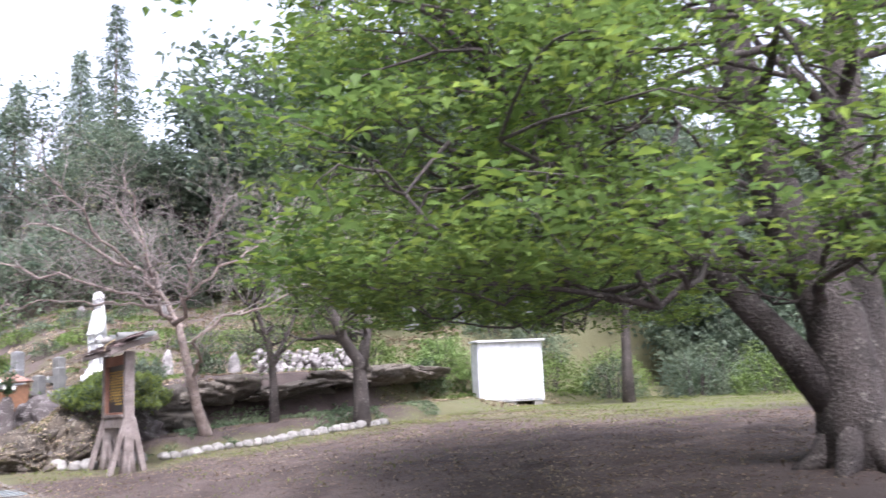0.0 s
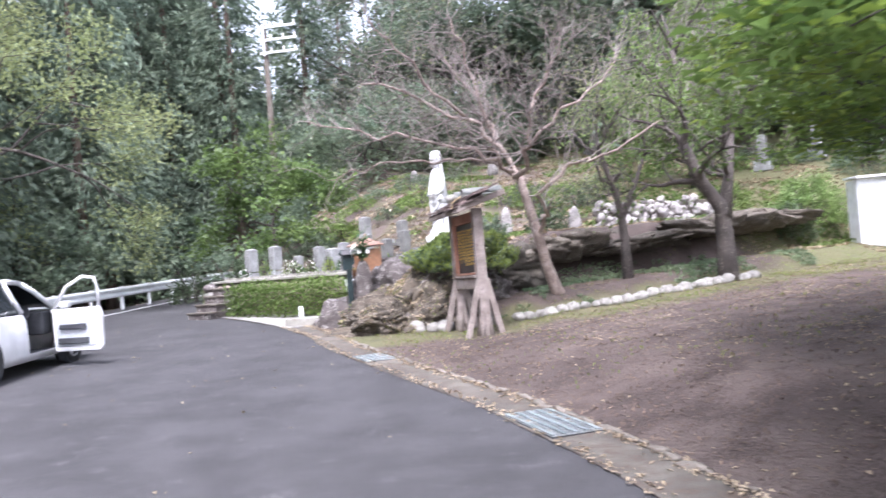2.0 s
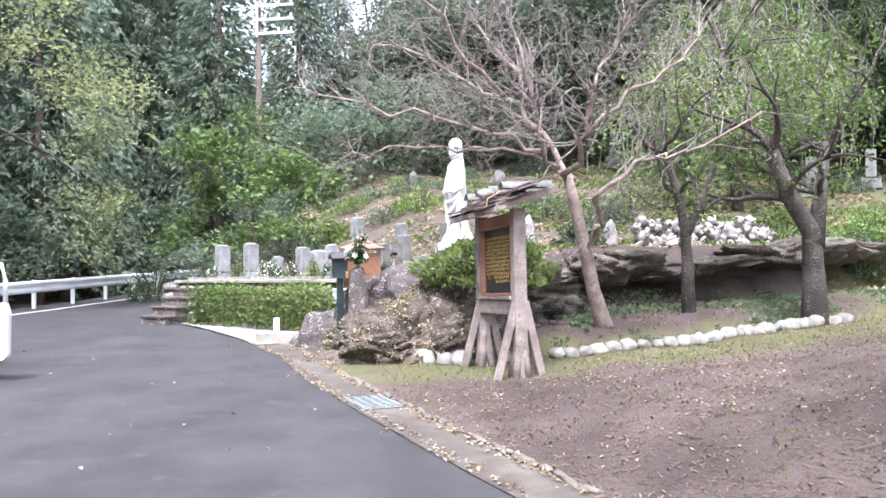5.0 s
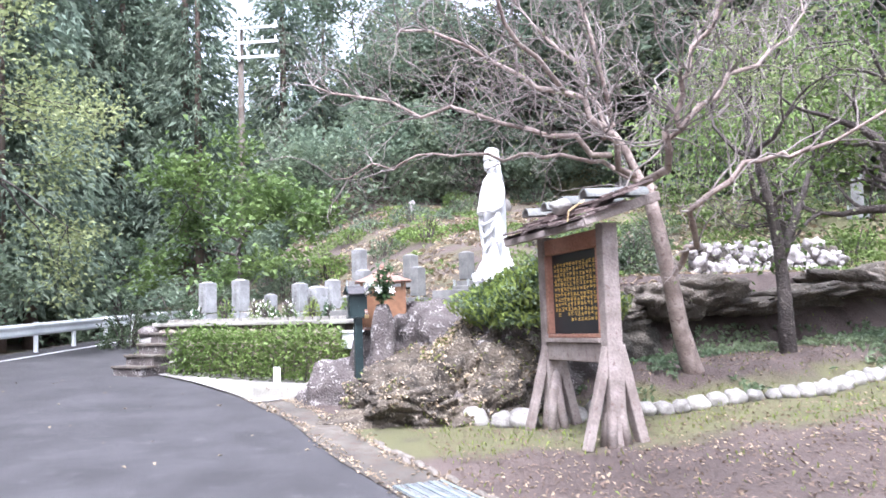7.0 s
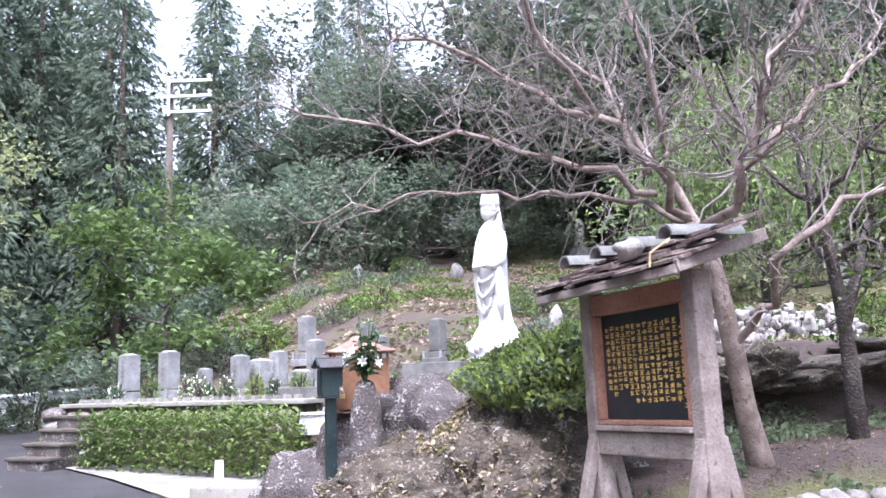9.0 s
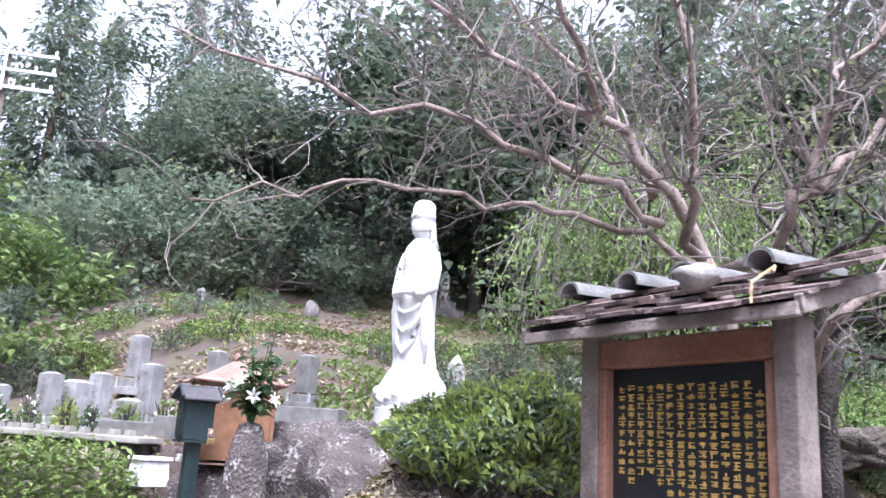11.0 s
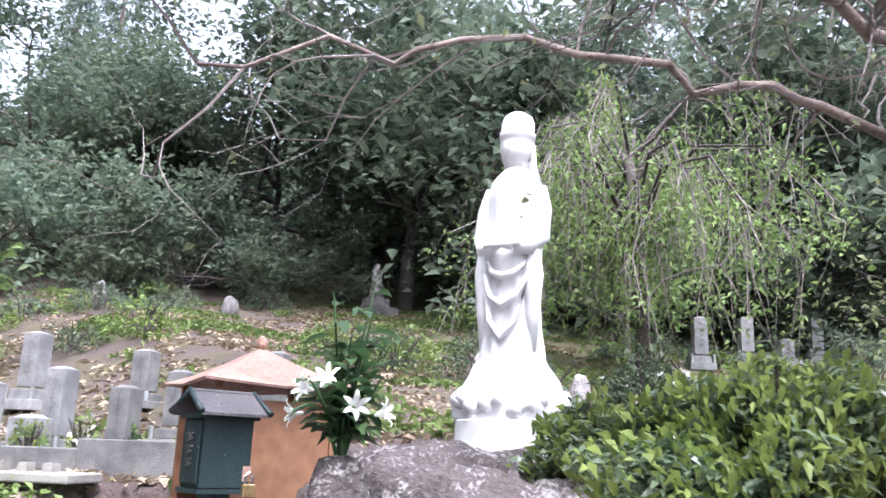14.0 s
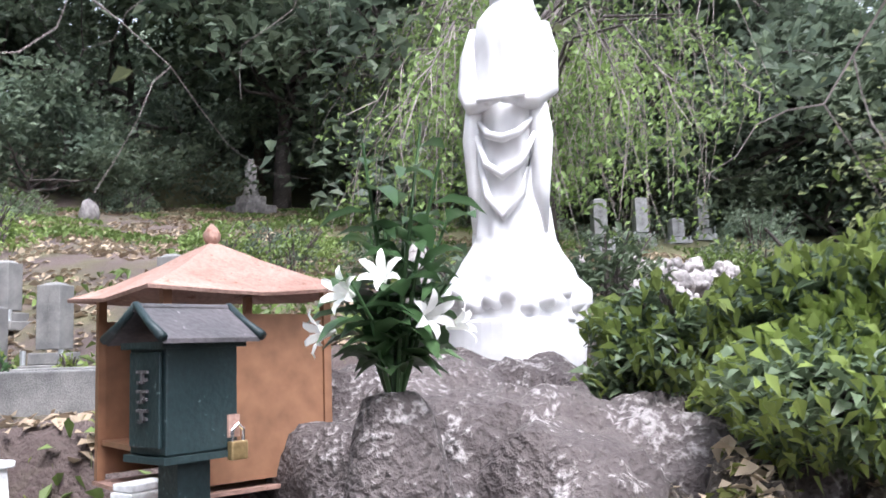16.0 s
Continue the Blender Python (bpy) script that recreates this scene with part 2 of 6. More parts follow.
# ---- mesh helpers ----
class Build:
    """Collects vertices and faces for one mesh."""

    def __init__(self):
        self.v, self.f = [], []

    def add(self, verts, faces):
        k = len(self.v)
        self.v.extend(tuple(p) for p in verts)
        self.f.extend(tuple(i + k for i in face) for face in faces)
        return self

    def box(self, x0, y0, z0, x1, y1, z1, m=None, taper=0.0):
        t = taper
        vs = [(x0, y0, z0), (x1, y0, z0), (x1, y1, z0), (x0, y1, z0), (x0 + t, y0 + t, z1), (x1 - t, y0 + t, z1), (x1 - t, y1 - t, z1), (x0 + t, y1 - t, z1)]
        if m is not None:
            vs = [m @ Vector(p) for p in vs]
        return self.add(vs, [(3, 2, 1, 0), (4, 5, 6, 7), (0, 1, 5, 4), (1, 2, 6, 5), (2, 3, 7, 6), (3, 0, 4, 7)])

    def tube(self, pts, radii, sides=7, cap=True):
        pts = [Vector(p) for p in pts]
        ring0 = len(self.v)
        for i, p in enumerate(pts):
            d = (pts[min(i + 1, len(pts) - 1)] - pts[max(i - 1, 0)]).normalized()
            side = d.cross(Vector((0.31, 0.17, 0.94))).normalized()
            up = side.cross(d)
            for k in range(sides):
                a = 2 * math.pi * k / sides
                self.v.append(tuple(p + radii[i] * (math.cos(a) * side + math.sin(a) * up)))
        for i in range(len(pts) - 1):
            for k in range(sides):
                a, b = ring0 + i * sides + k, ring0 + i * sides + (k + 1) % sides
                self.f.append((a, b, b + sides, a + sides))
        if cap:
            self.f.append(tuple(ring0 + k for k in reversed(range(sides))))
            self.f.append(tuple(ring0 + (len(pts) - 1) * sides + k for k in range(sides)))
        return self

    def lathe(self, rings, sides=24, m=None, closed=True):
        """rings: (z, rx, ry, cx, cy)."""
        k0 = len(self.v)
        for z, rx, ry, cx, cy in rings:
            for k in range(sides):
                a = 2 * math.pi * k / sides
                p = Vector((cx + rx * math.cos(a), cy + ry * math.sin(a), z))
                self.v.append(tuple(m @ p if m is not None else p))
        for i in range(len(rings) - 1):
            for k in range(sides):
                a, b = k0 + i * sides + k, k0 + i * sides + (k + 1) % sides
                self.f.append((a, b, b + sides, a + sides))
        if closed:
            self.f.append(tuple(k0 + k for k in reversed(range(sides))))
            self.f.append(tuple(k0 + (len(rings) - 1) * sides + k for k in range(sides)))
        return self

    def leaves(self, centres, size, rng, flat=0.5, stretch=1.8, way=None):
        """One bent leaf of four corners at each centre."""
        c = np.asarray(centres, float)
        n = len(c)
        if not n:
            return self
        d = rng.normal(size=(n, 3))
        if way is not None:
            d = d * 0.5 + np.asarray(way)
        d[:, 2] *= 1 - flat
        d /= np.linalg.norm(d, axis=1)[:, None] + 1e-9
        nrm = rng.normal(size=(n, 3)) * (1 - flat) + np.array([0, 0, 1.0]) * (0.3 + flat)
        s = np.cross(d, nrm)
        s /= np.linalg.norm(s, axis=1)[:, None] + 1e-9
        sz = size * rng.uniform(0.6, 1.35, size=(n, 1))
        w = sz / stretch
        drop = np.array([0, 0, -0.12]) * sz
        v = np.stack([c - d * sz * 0.5, c + s * w * 0.5 - drop, c + d * sz * 0.5 + drop, c - s * w * 0.5 - drop], 1).reshape(-1, 3)
        k0 = len(self.v)
        self.v.extend(map(tuple, v.tolist()))
        self.f.extend((k0 + 4 * i, k0 + 4 * i + 1, k0 + 4 * i + 2, k0 + 4 * i + 3) for i in range(n))
        return self

    def mesh(self, name, material, smooth=False):
        me = bpy.data.meshes.new(name)
        me.from_pydata(self.v, [], self.f)
        me.materials.append(material)
        if smooth:
            me.polygons.foreach_set("use_smooth", [True] * len(me.polygons))
        me.update()
        return me


def part(name, b, material, parent, label="", smooth=False, bevel=0.0):
    ob = new(name, b.mesh(name, material, smooth) if isinstance(b, Build) else b)
    ob.parent = parent
    if bevel:
        mod = ob.modifiers.new("bevel", "BEVEL")
        mod.width, mod.segments, mod.limit_method = bevel, 2, "ANGLE"
    if label:
        tagged(ob, label)
    return ob


def single(name, b, material, label, category, group="", kind="", smooth=False, bevel=0.0, m=None):
    ob = part(name, b, material, None, "", smooth, bevel)
    if m is not None:
        ob.matrix_world = m
    return tagged(ob, label, category, group, kind)


def thing(name, label, category, m, group=""):
    ob = new(name)
    ob.empty_display_size = 0.2
    ob.matrix_world = m
    return tagged(ob, label, category, group)


def sm(x, a, b):
    t = min(max((x - a) / (b - a), 0.0), 1.0)
    return t * t * (3 - 2 * t)


def fbm(x, y, z=0.0, s=1.0):
    return noise.fractal(Vector((x * s, y * s, z * s)), 0.8, 2.1, 4)


# ---- the lie of the land ----
EDGE_Y = [-60, -5, 5, 8, 10, 13, 15.5, 18, 20.5, 22.5, 25, 29, 35, 42, 60]
EDGE_X = [4.5, 3.0, 2.25, 2.0, 1.75, 1.1, 0.6, 0.3, -0.3, -1.0, -2.1, -1.9, -0.5, 1.5, 9]
RAIL_Y = [-60, 5, 14, 20, 29, 40, 60]
RAIL_X = [-9, -10, -10, -8.9, -6.3, -3.2, 4]
BANK_X = [-3, -1.7, 1.3, 3.0, 3.7, 6, 9, 12, 16, 30, 60]
BANK_Y = [26.6, 25.2, 21.9, 20.6, 18.5, 18.1, 18.3, 20.3, 21.5, 22, 20]
BED_X = [2.2, 3.8, 5.1, 5.7, 6.6, 7.7, 9.5, 13, 20]
BED_Y = [16.9, 16.3, 15.95, 15.75, 16.1, 16.5, 16.9, 18.6, 20]


def edge_x(y):
    return float(np.interp(y, EDGE_Y, EDGE_X))


def rail_x(y):
    return float(np.interp(y, RAIL_Y, RAIL_X))


def road_z(y):
    return 0.029 * (math.log1p(math.exp((min(y, 90) - 6) * 1.2)) / 1.2)


def land(x, y):
    """Height of the ground without its small bumps."""
    base = road_z(y)
    side = x - edge_x(y)
    lawn = 0.12 + 0.82 * (1 - math.exp(-max(x - 1.8, 0) / 5))
    low = max(base, base + (lawn - base) * sm(side, 0.45, 2.2)) if y < 17.5 else base + max(lawn - base, 0) * sm(x, 1.6, 3.4)
    by = float(np.interp(x, BED_X, BED_Y))
    low += 0.3 * sm(y - by, 0.1, 1.0) * sm(x, 2.6, 4.2)
    bank = float(np.interp(x, BANK_X, BANK_Y))
    start = 27.0 - 4.5 * sm(x, 0, 5)
    high = 1.4 + 0.6 * sm(x, 2, 6) + 0.215 * max(0.0, y - start) + 0.3 * max(0.0, y - 39)
    high = min(high + 0.55 * max(0.0, y - 45), 8.5 + 9 * sm(x, 15, 26) + 12 * sm(-x, 0, 7))
    high += 0.115 * max(0.0, x - 8) * sm(y, 20, 24)
    width = 0.35 if x < 1.6 else 0.35 + 1.1 * sm(x, 1.6, 4)
    up = sm(y - bank, 0.0, width) * sm(side, 0.3, 1.2)
    z = low + (high - low) * up
    left = rail_x(y) - x
    if x < edge_x(y) + 1 and y > 44.5:
        z = min(base + 0.9 * (y - 44.5), 9.0 + 13 * sm(-x, 0, 7))
    elif left > 0.6:
        z = base - 0.3 * sm(left, 0.6, 2.0) + 0.85 * max(0.0, left - 5.0)
    far = max(0.0, math.hypot(x - 5, y - 15) - 85)
    return min(z, 46.0) * (1 - sm(far, 0, 80))


def ground_z(x, y):
    side = x - edge_x(y)
    rough = sm(side, 0.6, 2.0) if side > 0 else sm(rail_x(y) - x, 0.3, 1.5)
    return land(x, y) - 0.03 * (1 - rough) + rough * (0.035 * fbm(x, y, 3, 1.3) + 0.012 * fbm(x, y, 9, 6.0))


def spread(a, b, fine, coarse_end, growth=1.25):
    """Grid lines, fine from a to b, wider and wider out to coarse_end on both sides."""
    mid = list(np.arange(a, b + 1e-6, fine))
    lo, hi, step = [a], [b], fine
    while hi[-1] < coarse_end:
        step *= growth
        hi.append(hi[-1] + step)
        lo.append(lo[-1] - step)
    return lo[:0:-1] + mid + hi[1:]


gx, gy = spread(-6, 22, 0.16, 900), spread(-1, 42, 0.16, 900)
b = Build()
b.v = [(x, y, ground_z(x, y)) for y in gy for x in gx]
nx = len(gx)
b.f = [(j * nx + i, j * nx + i + 1, (j + 1) * nx + i + 1, (j + 1) * nx + i) for j in range(len(gy) - 1) for i in range(nx - 1)]
GROUND = mat("ground_soil", (0.065, 0.047, 0.042), (0.135, 0.102, 0.09), 0.55, 40, 0.95, 1.0, c=(0.05, 0.034, 0.03), cover=0.5, depth=0.03)


def add_moss(m):
    """Moss and short grass over the soil, in patches, more of it away from the trodden earth."""
    n, l = m.node_tree.nodes, m.node_tree.links
    bsdf = n["Principled BSDF"]
    src = bsdf.inputs["Base Color"].links[0].from_socket
    attr = n.new("ShaderNodeAttribute")
    attr.attribute_name = "moss"
    tex = n.new("ShaderNodeTexNoise")
    tex.inputs["Scale"].default_value, tex.inputs["Detail"].default_value = 1.7, 8
    co = n.new("ShaderNodeTexCoord")
    l.new(co.outputs["Object"], tex.inputs["Vector"])
    add = n.new("ShaderNodeMath")
    l.new(attr.outputs["Fac"], add.inputs[0])
    l.new(tex.outputs["Fac"], add.inputs[1])
    r = n.new("ShaderNodeMapRange")
    r.inputs["From Min"].default_value, r.inputs["From Max"].default_value = 0.85, 1.15
    l.new(add.outputs[0], r.inputs["Value"])
    green = n.new("ShaderNodeMix")
    green.data_type = "RGBA"
    green.inputs[6].default_value, green.inputs[7].default_value = (0.085, 0.092, 0.042, 1), (0.135, 0.122, 0.06, 1)
    l.new(tex.outputs["Fac"], green.inputs[0])
    mix = n.new("ShaderNodeMix")
    mix.data_type = "RGBA"
    l.new(r.outputs[0], mix.inputs[0])
    l.new(src, mix.inputs[6])
    l.new(green.outputs[2], mix.inputs[7])
    l.new(mix.outputs[2], bsdf.inputs["Base Color"])


add_moss(GROUND)


def moss_at(x, y):
    by = float(np.interp(x, BED_X, BED_Y))
    near_bed = sm(y, by - 2.6, by - 0.8) * (1 - sm(y, by + 0.2, by + 1.2))
    lawn_far = sm(x, 8, 12) * sm(y, 8, 13)
    hill = 0.42 * sm(y, 20, 23)
    return max(0.75 * near_bed, 0.8 * lawn_far, hill, 0.12)


me = b.mesh("ground", GROUND, True)
layer = me.attributes.new("moss", "FLOAT", "POINT")
layer.data.foreach_set("value", [moss_at(v[0], v[1]) for v in b.v])
tagged(new("ground", me), "trodden brown soil with moss and dry leaves rising to a wooded hill", "ground", kind="structure")

# the road, its gutter strip and the white edge line
ys = [-60, -40, -25, -15, -8] + list(np.arange(-4, 46, 0.5))


def ribbon(left, right, lift, rows=ys, cols=8):
    b = Build()
    for y in rows:
        for i in range(cols + 1):
            x = left(y) + (right(y) - left(y)) * i / cols
            b.v.append((x, y, road_z(y) + lift + 0.008 * fbm(x, y, 0, 0.35)))
    w = cols + 1
    b.f = [(j * w + i, j * w + i + 1, (j + 1) * w + i + 1, (j + 1) * w + i) for j in range(len(rows) - 1) for i in range(cols)]
    return b


single("road", ribbon(lambda y: rail_x(y) - 0.4, edge_x, 0.0), ASPHALT, "worn dark grey asphalt road rising gently", "road", kind="structure", smooth=True)
gut = [y for y in ys if -8 <= y <= 21]
single("gutter", ribbon(lambda y: edge_x(y) + 0.004, lambda y: edge_x(y) + 0.5, 0.006, gut, 3), GUTTER, "stained concrete gutter strip beside the road", "gutter", kind="structure", smooth=True)
line = [y for y in ys if 20 <= y <= 45]
single("road_line", ribbon(lambda y: rail_x(y) + 0.75, lambda y: rail_x(y) + 0.9, 0.014, line, 1), WHITELINE, "faded white road edge line", "road marking", kind="structure")

# ---- trees ----
def grow(b, tips, start, way, length, radius, rng, level, sides=5, droop=0.0, wander=0.35, kids=3, up=0.0, floor=-9.0):
    """A branch that wanders and forks; the places along its thin ends go to tips."""
    n = 4
    pts, p, d = [Vector(start)], Vector(start), Vector(way).normalized()
    for i in range(n):
        d = (d + Vector(rng.normal(size=3) * wander * 0.5) + Vector((0, 0, up - droop * (i + 1) / n))).normalized()
        if p.z < floor:
            d = Vector((d.x, d.y, abs(d.z) * 0.4 + 0.05)).normalized()
        p = p + d * (length / n)
        pts.append(p.copy())
    b.tube(pts, [radius * (1 - 0.65 * i / n) for i in range(n + 1)], sides if level > 0 else 3, cap=False)
    if level == 0:
        tips.extend(tuple(q) for q in pts[1:])
        return
    for k in range(kids):
        i = 1 + int(rng.integers(1, n)) if k else n
        side = Vector(rng.normal(size=3)).normalized()
        grow(b, tips, pts[i], (pts[i] - pts[i - 1]).normalized() * 0.9 + side * 0.75, length * rng.uniform(0.55, 0.8), radius * 0.42, rng, level - 1, sides, droop, wander, kids, up, floor)


def around(tips, n, spread_, rng, squash=0.6):
    t = np.asarray(tips)
    return t[rng.integers(0, len(t), n)] + rng.normal(size=(n, 3)) * np.array([spread_, spread_, spread_ * squash])


def conifer(name, seed, height, radius, leaves, first=0.18):
    rng = np.random.default_rng(seed)
    top = thing(name, "tall green cedar on the wooded slope, needles paled for haze", "tree", pose(0, 0, 0), "forest trees")
    b = Build().tube([(0, 0, -0.6), (0.05, 0, height * 0.5), (0, 0.04, height)], [0.24, 0.15, 0.02], 7)
    part("trunk", b, CEDARBARK, top, smooth=True)
    b = Build()
    boughs = 130
    cs, ws = [], []
    for k in range(boughs):
        h = first + (1 - first) * (k + rng.uniform(0, 1)) / boughs
        r = radius * (1.04 - h) ** 0.7 * rng.uniform(0.65, 1.1)
        a = k * 2.4 + rng.uniform(-0.3, 0.3)
        out = np.array([math.cos(a), math.sin(a), -0.22])
        m = max(4, int(leaves / boughs * (0.35 + 1.3 * (1 - h))))
        u = rng.uniform(0.25, 1.0, size=(m, 1)) ** 0.7
        c = np.array([0, 0, h * height]) + u * r * out + rng.normal(size=(m, 3)) * np.array([0.22, 0.22, 0.2]) * (0.5 + r * 0.35)
        cs.append(c)
        ws.append(np.repeat((out + np.array([0, 0, -0.5]))[None], m, 0))
    b.leaves(np.concatenate(cs), 0.32, rng, 0.2, 2.8, np.concatenate(ws))
    part("crown", b, HAZED_CEDAR, top)
    return top


def broadleaf(name, seed, height, leaves, material, size, label, group, bark=BARK, thick=0.18, spread_=0.42, levels=3, droop=0.05, stem=0.3):
    rng = np.random.default_rng(seed)
    top = thing(name, label, "tree", pose(0, 0, 0), group)
    b, tips = Build(), []
    lean = rng.uniform(-0.3, 0.3, 2)
    fork = Vector((lean[0], lean[1], height * stem))
    b.tube([(0, 0, -0.5), (lean[0] * 0.3, lean[1] * 0.3, height * stem * 0.5), fork], [thick * 1.3, thick, thick * 0.8], 8)
    for k in range(7):
        a = k * 2.4
        grow(b, tips, fork + Vector((0, 0, rng.uniform(-0.15, 0.25) * height * stem * 2)), (math.cos(a), math.sin(a), rng.uniform(0.1, 1.2)), height * rng.uniform(0.26, 0.38), thick * 0.5, rng, levels - 1, 5, droop, 0.4, 3, 0.06)
    part("trunk", b, bark, top, smooth=True)
    b = Build().leaves(around(tips, leaves, spread_, rng), size, rng, 0.55, 1.9)
    part("crown", b, material, top)
    return top


def bush(name, seed, w, d, h, leaves, material, size, label, m, group="", young=None, flat=0.35, hollow=0.55):
    """A shrub: stems and many leaves over an uneven dome."""
    rng = np.random.default_rng(seed)
    top = thing(name, label, "shrub", m, group)
    b = Build()
    for k in range(9):
        a, r = rng.uniform(0, 6.28), rng.uniform(0.2, 0.75)
        e = Vector((math.cos(a) * w / 2 * r, math.sin(a) * d / 2 * r, h * rng.uniform(0.6, 0.9)))
        b.tube([(e.x * 0.2, e.y * 0.2, -0.4), e * 0.5 + Vector((0, 0, 0.05)), e], [0.022, 0.016, 0.006], 5, False)
    part("stem", b, BARK, top)

    def dome(n, lo):
        v = rng.normal(size=(n, 3))
        v[:, 2] = np.abs(v[:, 2]) - 0.12
        v /= np.linalg.norm(v, axis=1)[:, None]
        lump = np.array([0.8 + 0.45 * noise.noise(Vector(q) * 2.3 + Vector((seed, 0, 0))) for q in v])
        r = (rng.uniform(lo, 1.0, n) ** 0.5 * lump)[:, None]
        return v * r * np.array([w / 2, d / 2, h]), v
    c, v = dome(leaves, hollow)
    part("leaves", Build().leaves(c, size, rng, flat, 3.2, v * 0.6), material, top)
    if young:
        c, v = dome(leaves // 3, 0.8)
        tagged(part("young_shoot", Build().leaves(c * 1.04, size * 0.85, rng, 0.1, 2.6, v * 0.7 + np.array([0, 0, 0.8])), young, top, "yellow-green young leaves at the shoot tips"), kind="stuff")
    return top


def bare_tree():
    """The peeling-barked bare tree that leans over the notice board."""
    rng = np.random.default_rng(5)
    top = thing("bare_tree", "bare tree with pale peeling bark and a wide fan of twigs", "tree", pose(4.95, 16.95, land(4.95, 16.95)))
    o = Vector((4.95, 16.95, land(4.95, 16.95)))
    b = Build()
    trunk = [(4.97, 16.95, 0.6), (4.86, 16.9, 0.9), (4.7, 16.8, 1.3), (4.57, 16.72, 1.8), (4.42, 16.66, 2.35), (4.25, 16.6, 2.95)]
    b.tube([Vector(p) - o for p in trunk], [0.15, 0.12, 0.1, 0.095, 0.085, 0.07], 10)
    part("trunk", b, PALEBARK, top, smooth=True)
    limbs = [
        ([(4.25, 16.6, 2.9), (3.8, 17.25, 3.35), (3.25, 17.5, 3.45), (2.75, 17.75, 3.45), (2.2, 18.1, 3.48), (1.7, 18.4, 3.46), (1.0, 18.9, 3.3)], 0.035),
        ([(4.27, 16.6, 2.9), (4.0, 16.85, 3.5), (3.5, 17.1, 4.05), (2.8, 17.4, 4.5), (1.7, 17.8, 4.95)], 0.065),
        ([(4.56, 16.7, 1.8), (4.55, 16.3, 2.08), (4.36, 15.75, 2.56), (4.79, 15.5, 2.9), (5.05, 15.2, 2.98), (5.5, 14.9, 3.1), (6.1, 14.7, 3.5)], 0.05),
        ([(4.3, 16.5, 2.85), (4.18, 15.9, 3.3), (4.29, 15.8, 3.45), (4.24, 15.7, 4.0), (4.57, 15.5, 4.55), (4.8, 15.4, 5.1)], 0.055),
        ([(4.2, 16.6, 3.0), (3.76, 16.5, 3.4), (3.79, 16.4, 3.84), (3.35, 16.2, 4.95), (3.1, 16.0, 5.6)], 0.05),
        ([(4.0, 16.85, 3.45), (3.9, 17.3, 4.2), (3.6, 17.9, 5.0), (3.3, 18.3, 5.7)], 0.045),
        ([(4.0, 16.85, 3.3), (3.3, 17.0, 3.6), (2.5, 17.3, 3.8), (1.6, 17.9, 4.1), (0.7, 18.4, 4.4)], 0.045),
        ([(4.29, 15.8, 3.45), (4.9, 15.7, 3.9), (5.6, 15.9, 4.4), (6.1, 16.2, 5.0)], 0.04),
        ([(3.5, 17.1, 4.05), (2.9, 16.7, 4.5), (2.2, 16.4, 5.2), (1.7, 16.3, 5.8)], 0.04),
    ]
    twigs, tips = Build(), []
    for pts, r in limbs:
        smooth_ = []
        for i in range(len(pts) - 1):
            for k in range(3):
                q = Vector(pts[i]).lerp(Vector(pts[i + 1]), k / 3) - o
                smooth_.append(q + Vector(rng.normal(size=3) * 0.055))
        smooth_.append(Vector(pts[-1]) - o)
        n = len(smooth_) - 1
        part("limb", Build().tube(smooth_, [0.86 * r * (1 - 0.7 * i / n) for i in range(n + 1)], 8), PALEBARK, top, smooth=True)
        for i in range(3, n + 1):
            for k in range(1 if pts[-1][2] < 4.0 else 4):
                along = (smooth_[i] - smooth_[i - 1]).normalized()
                away = Vector(rng.normal(size=3)) + Vector((-0.35, 0.1, 0.7 if pts[-1][2] < 4.5 else 0.3))
                grow(twigs, tips, smooth_[i], along + away * 0.55, rng.uniform(0.45, 1.0), max(r * 0.33 * (1 - 0.5 * i / n), 0.01), rng, 2, 4, 0.0, 0.7, 3, 0.03)
    part("twig", twigs, TWIG, top, "fine grey-pink bare twigs")
    part("foliage", Build().leaves(around(tips, 1500, 0.05, rng), 0.05, rng, 0.3), OLIVELEAF, top, "sparse small young leaves")
    return top


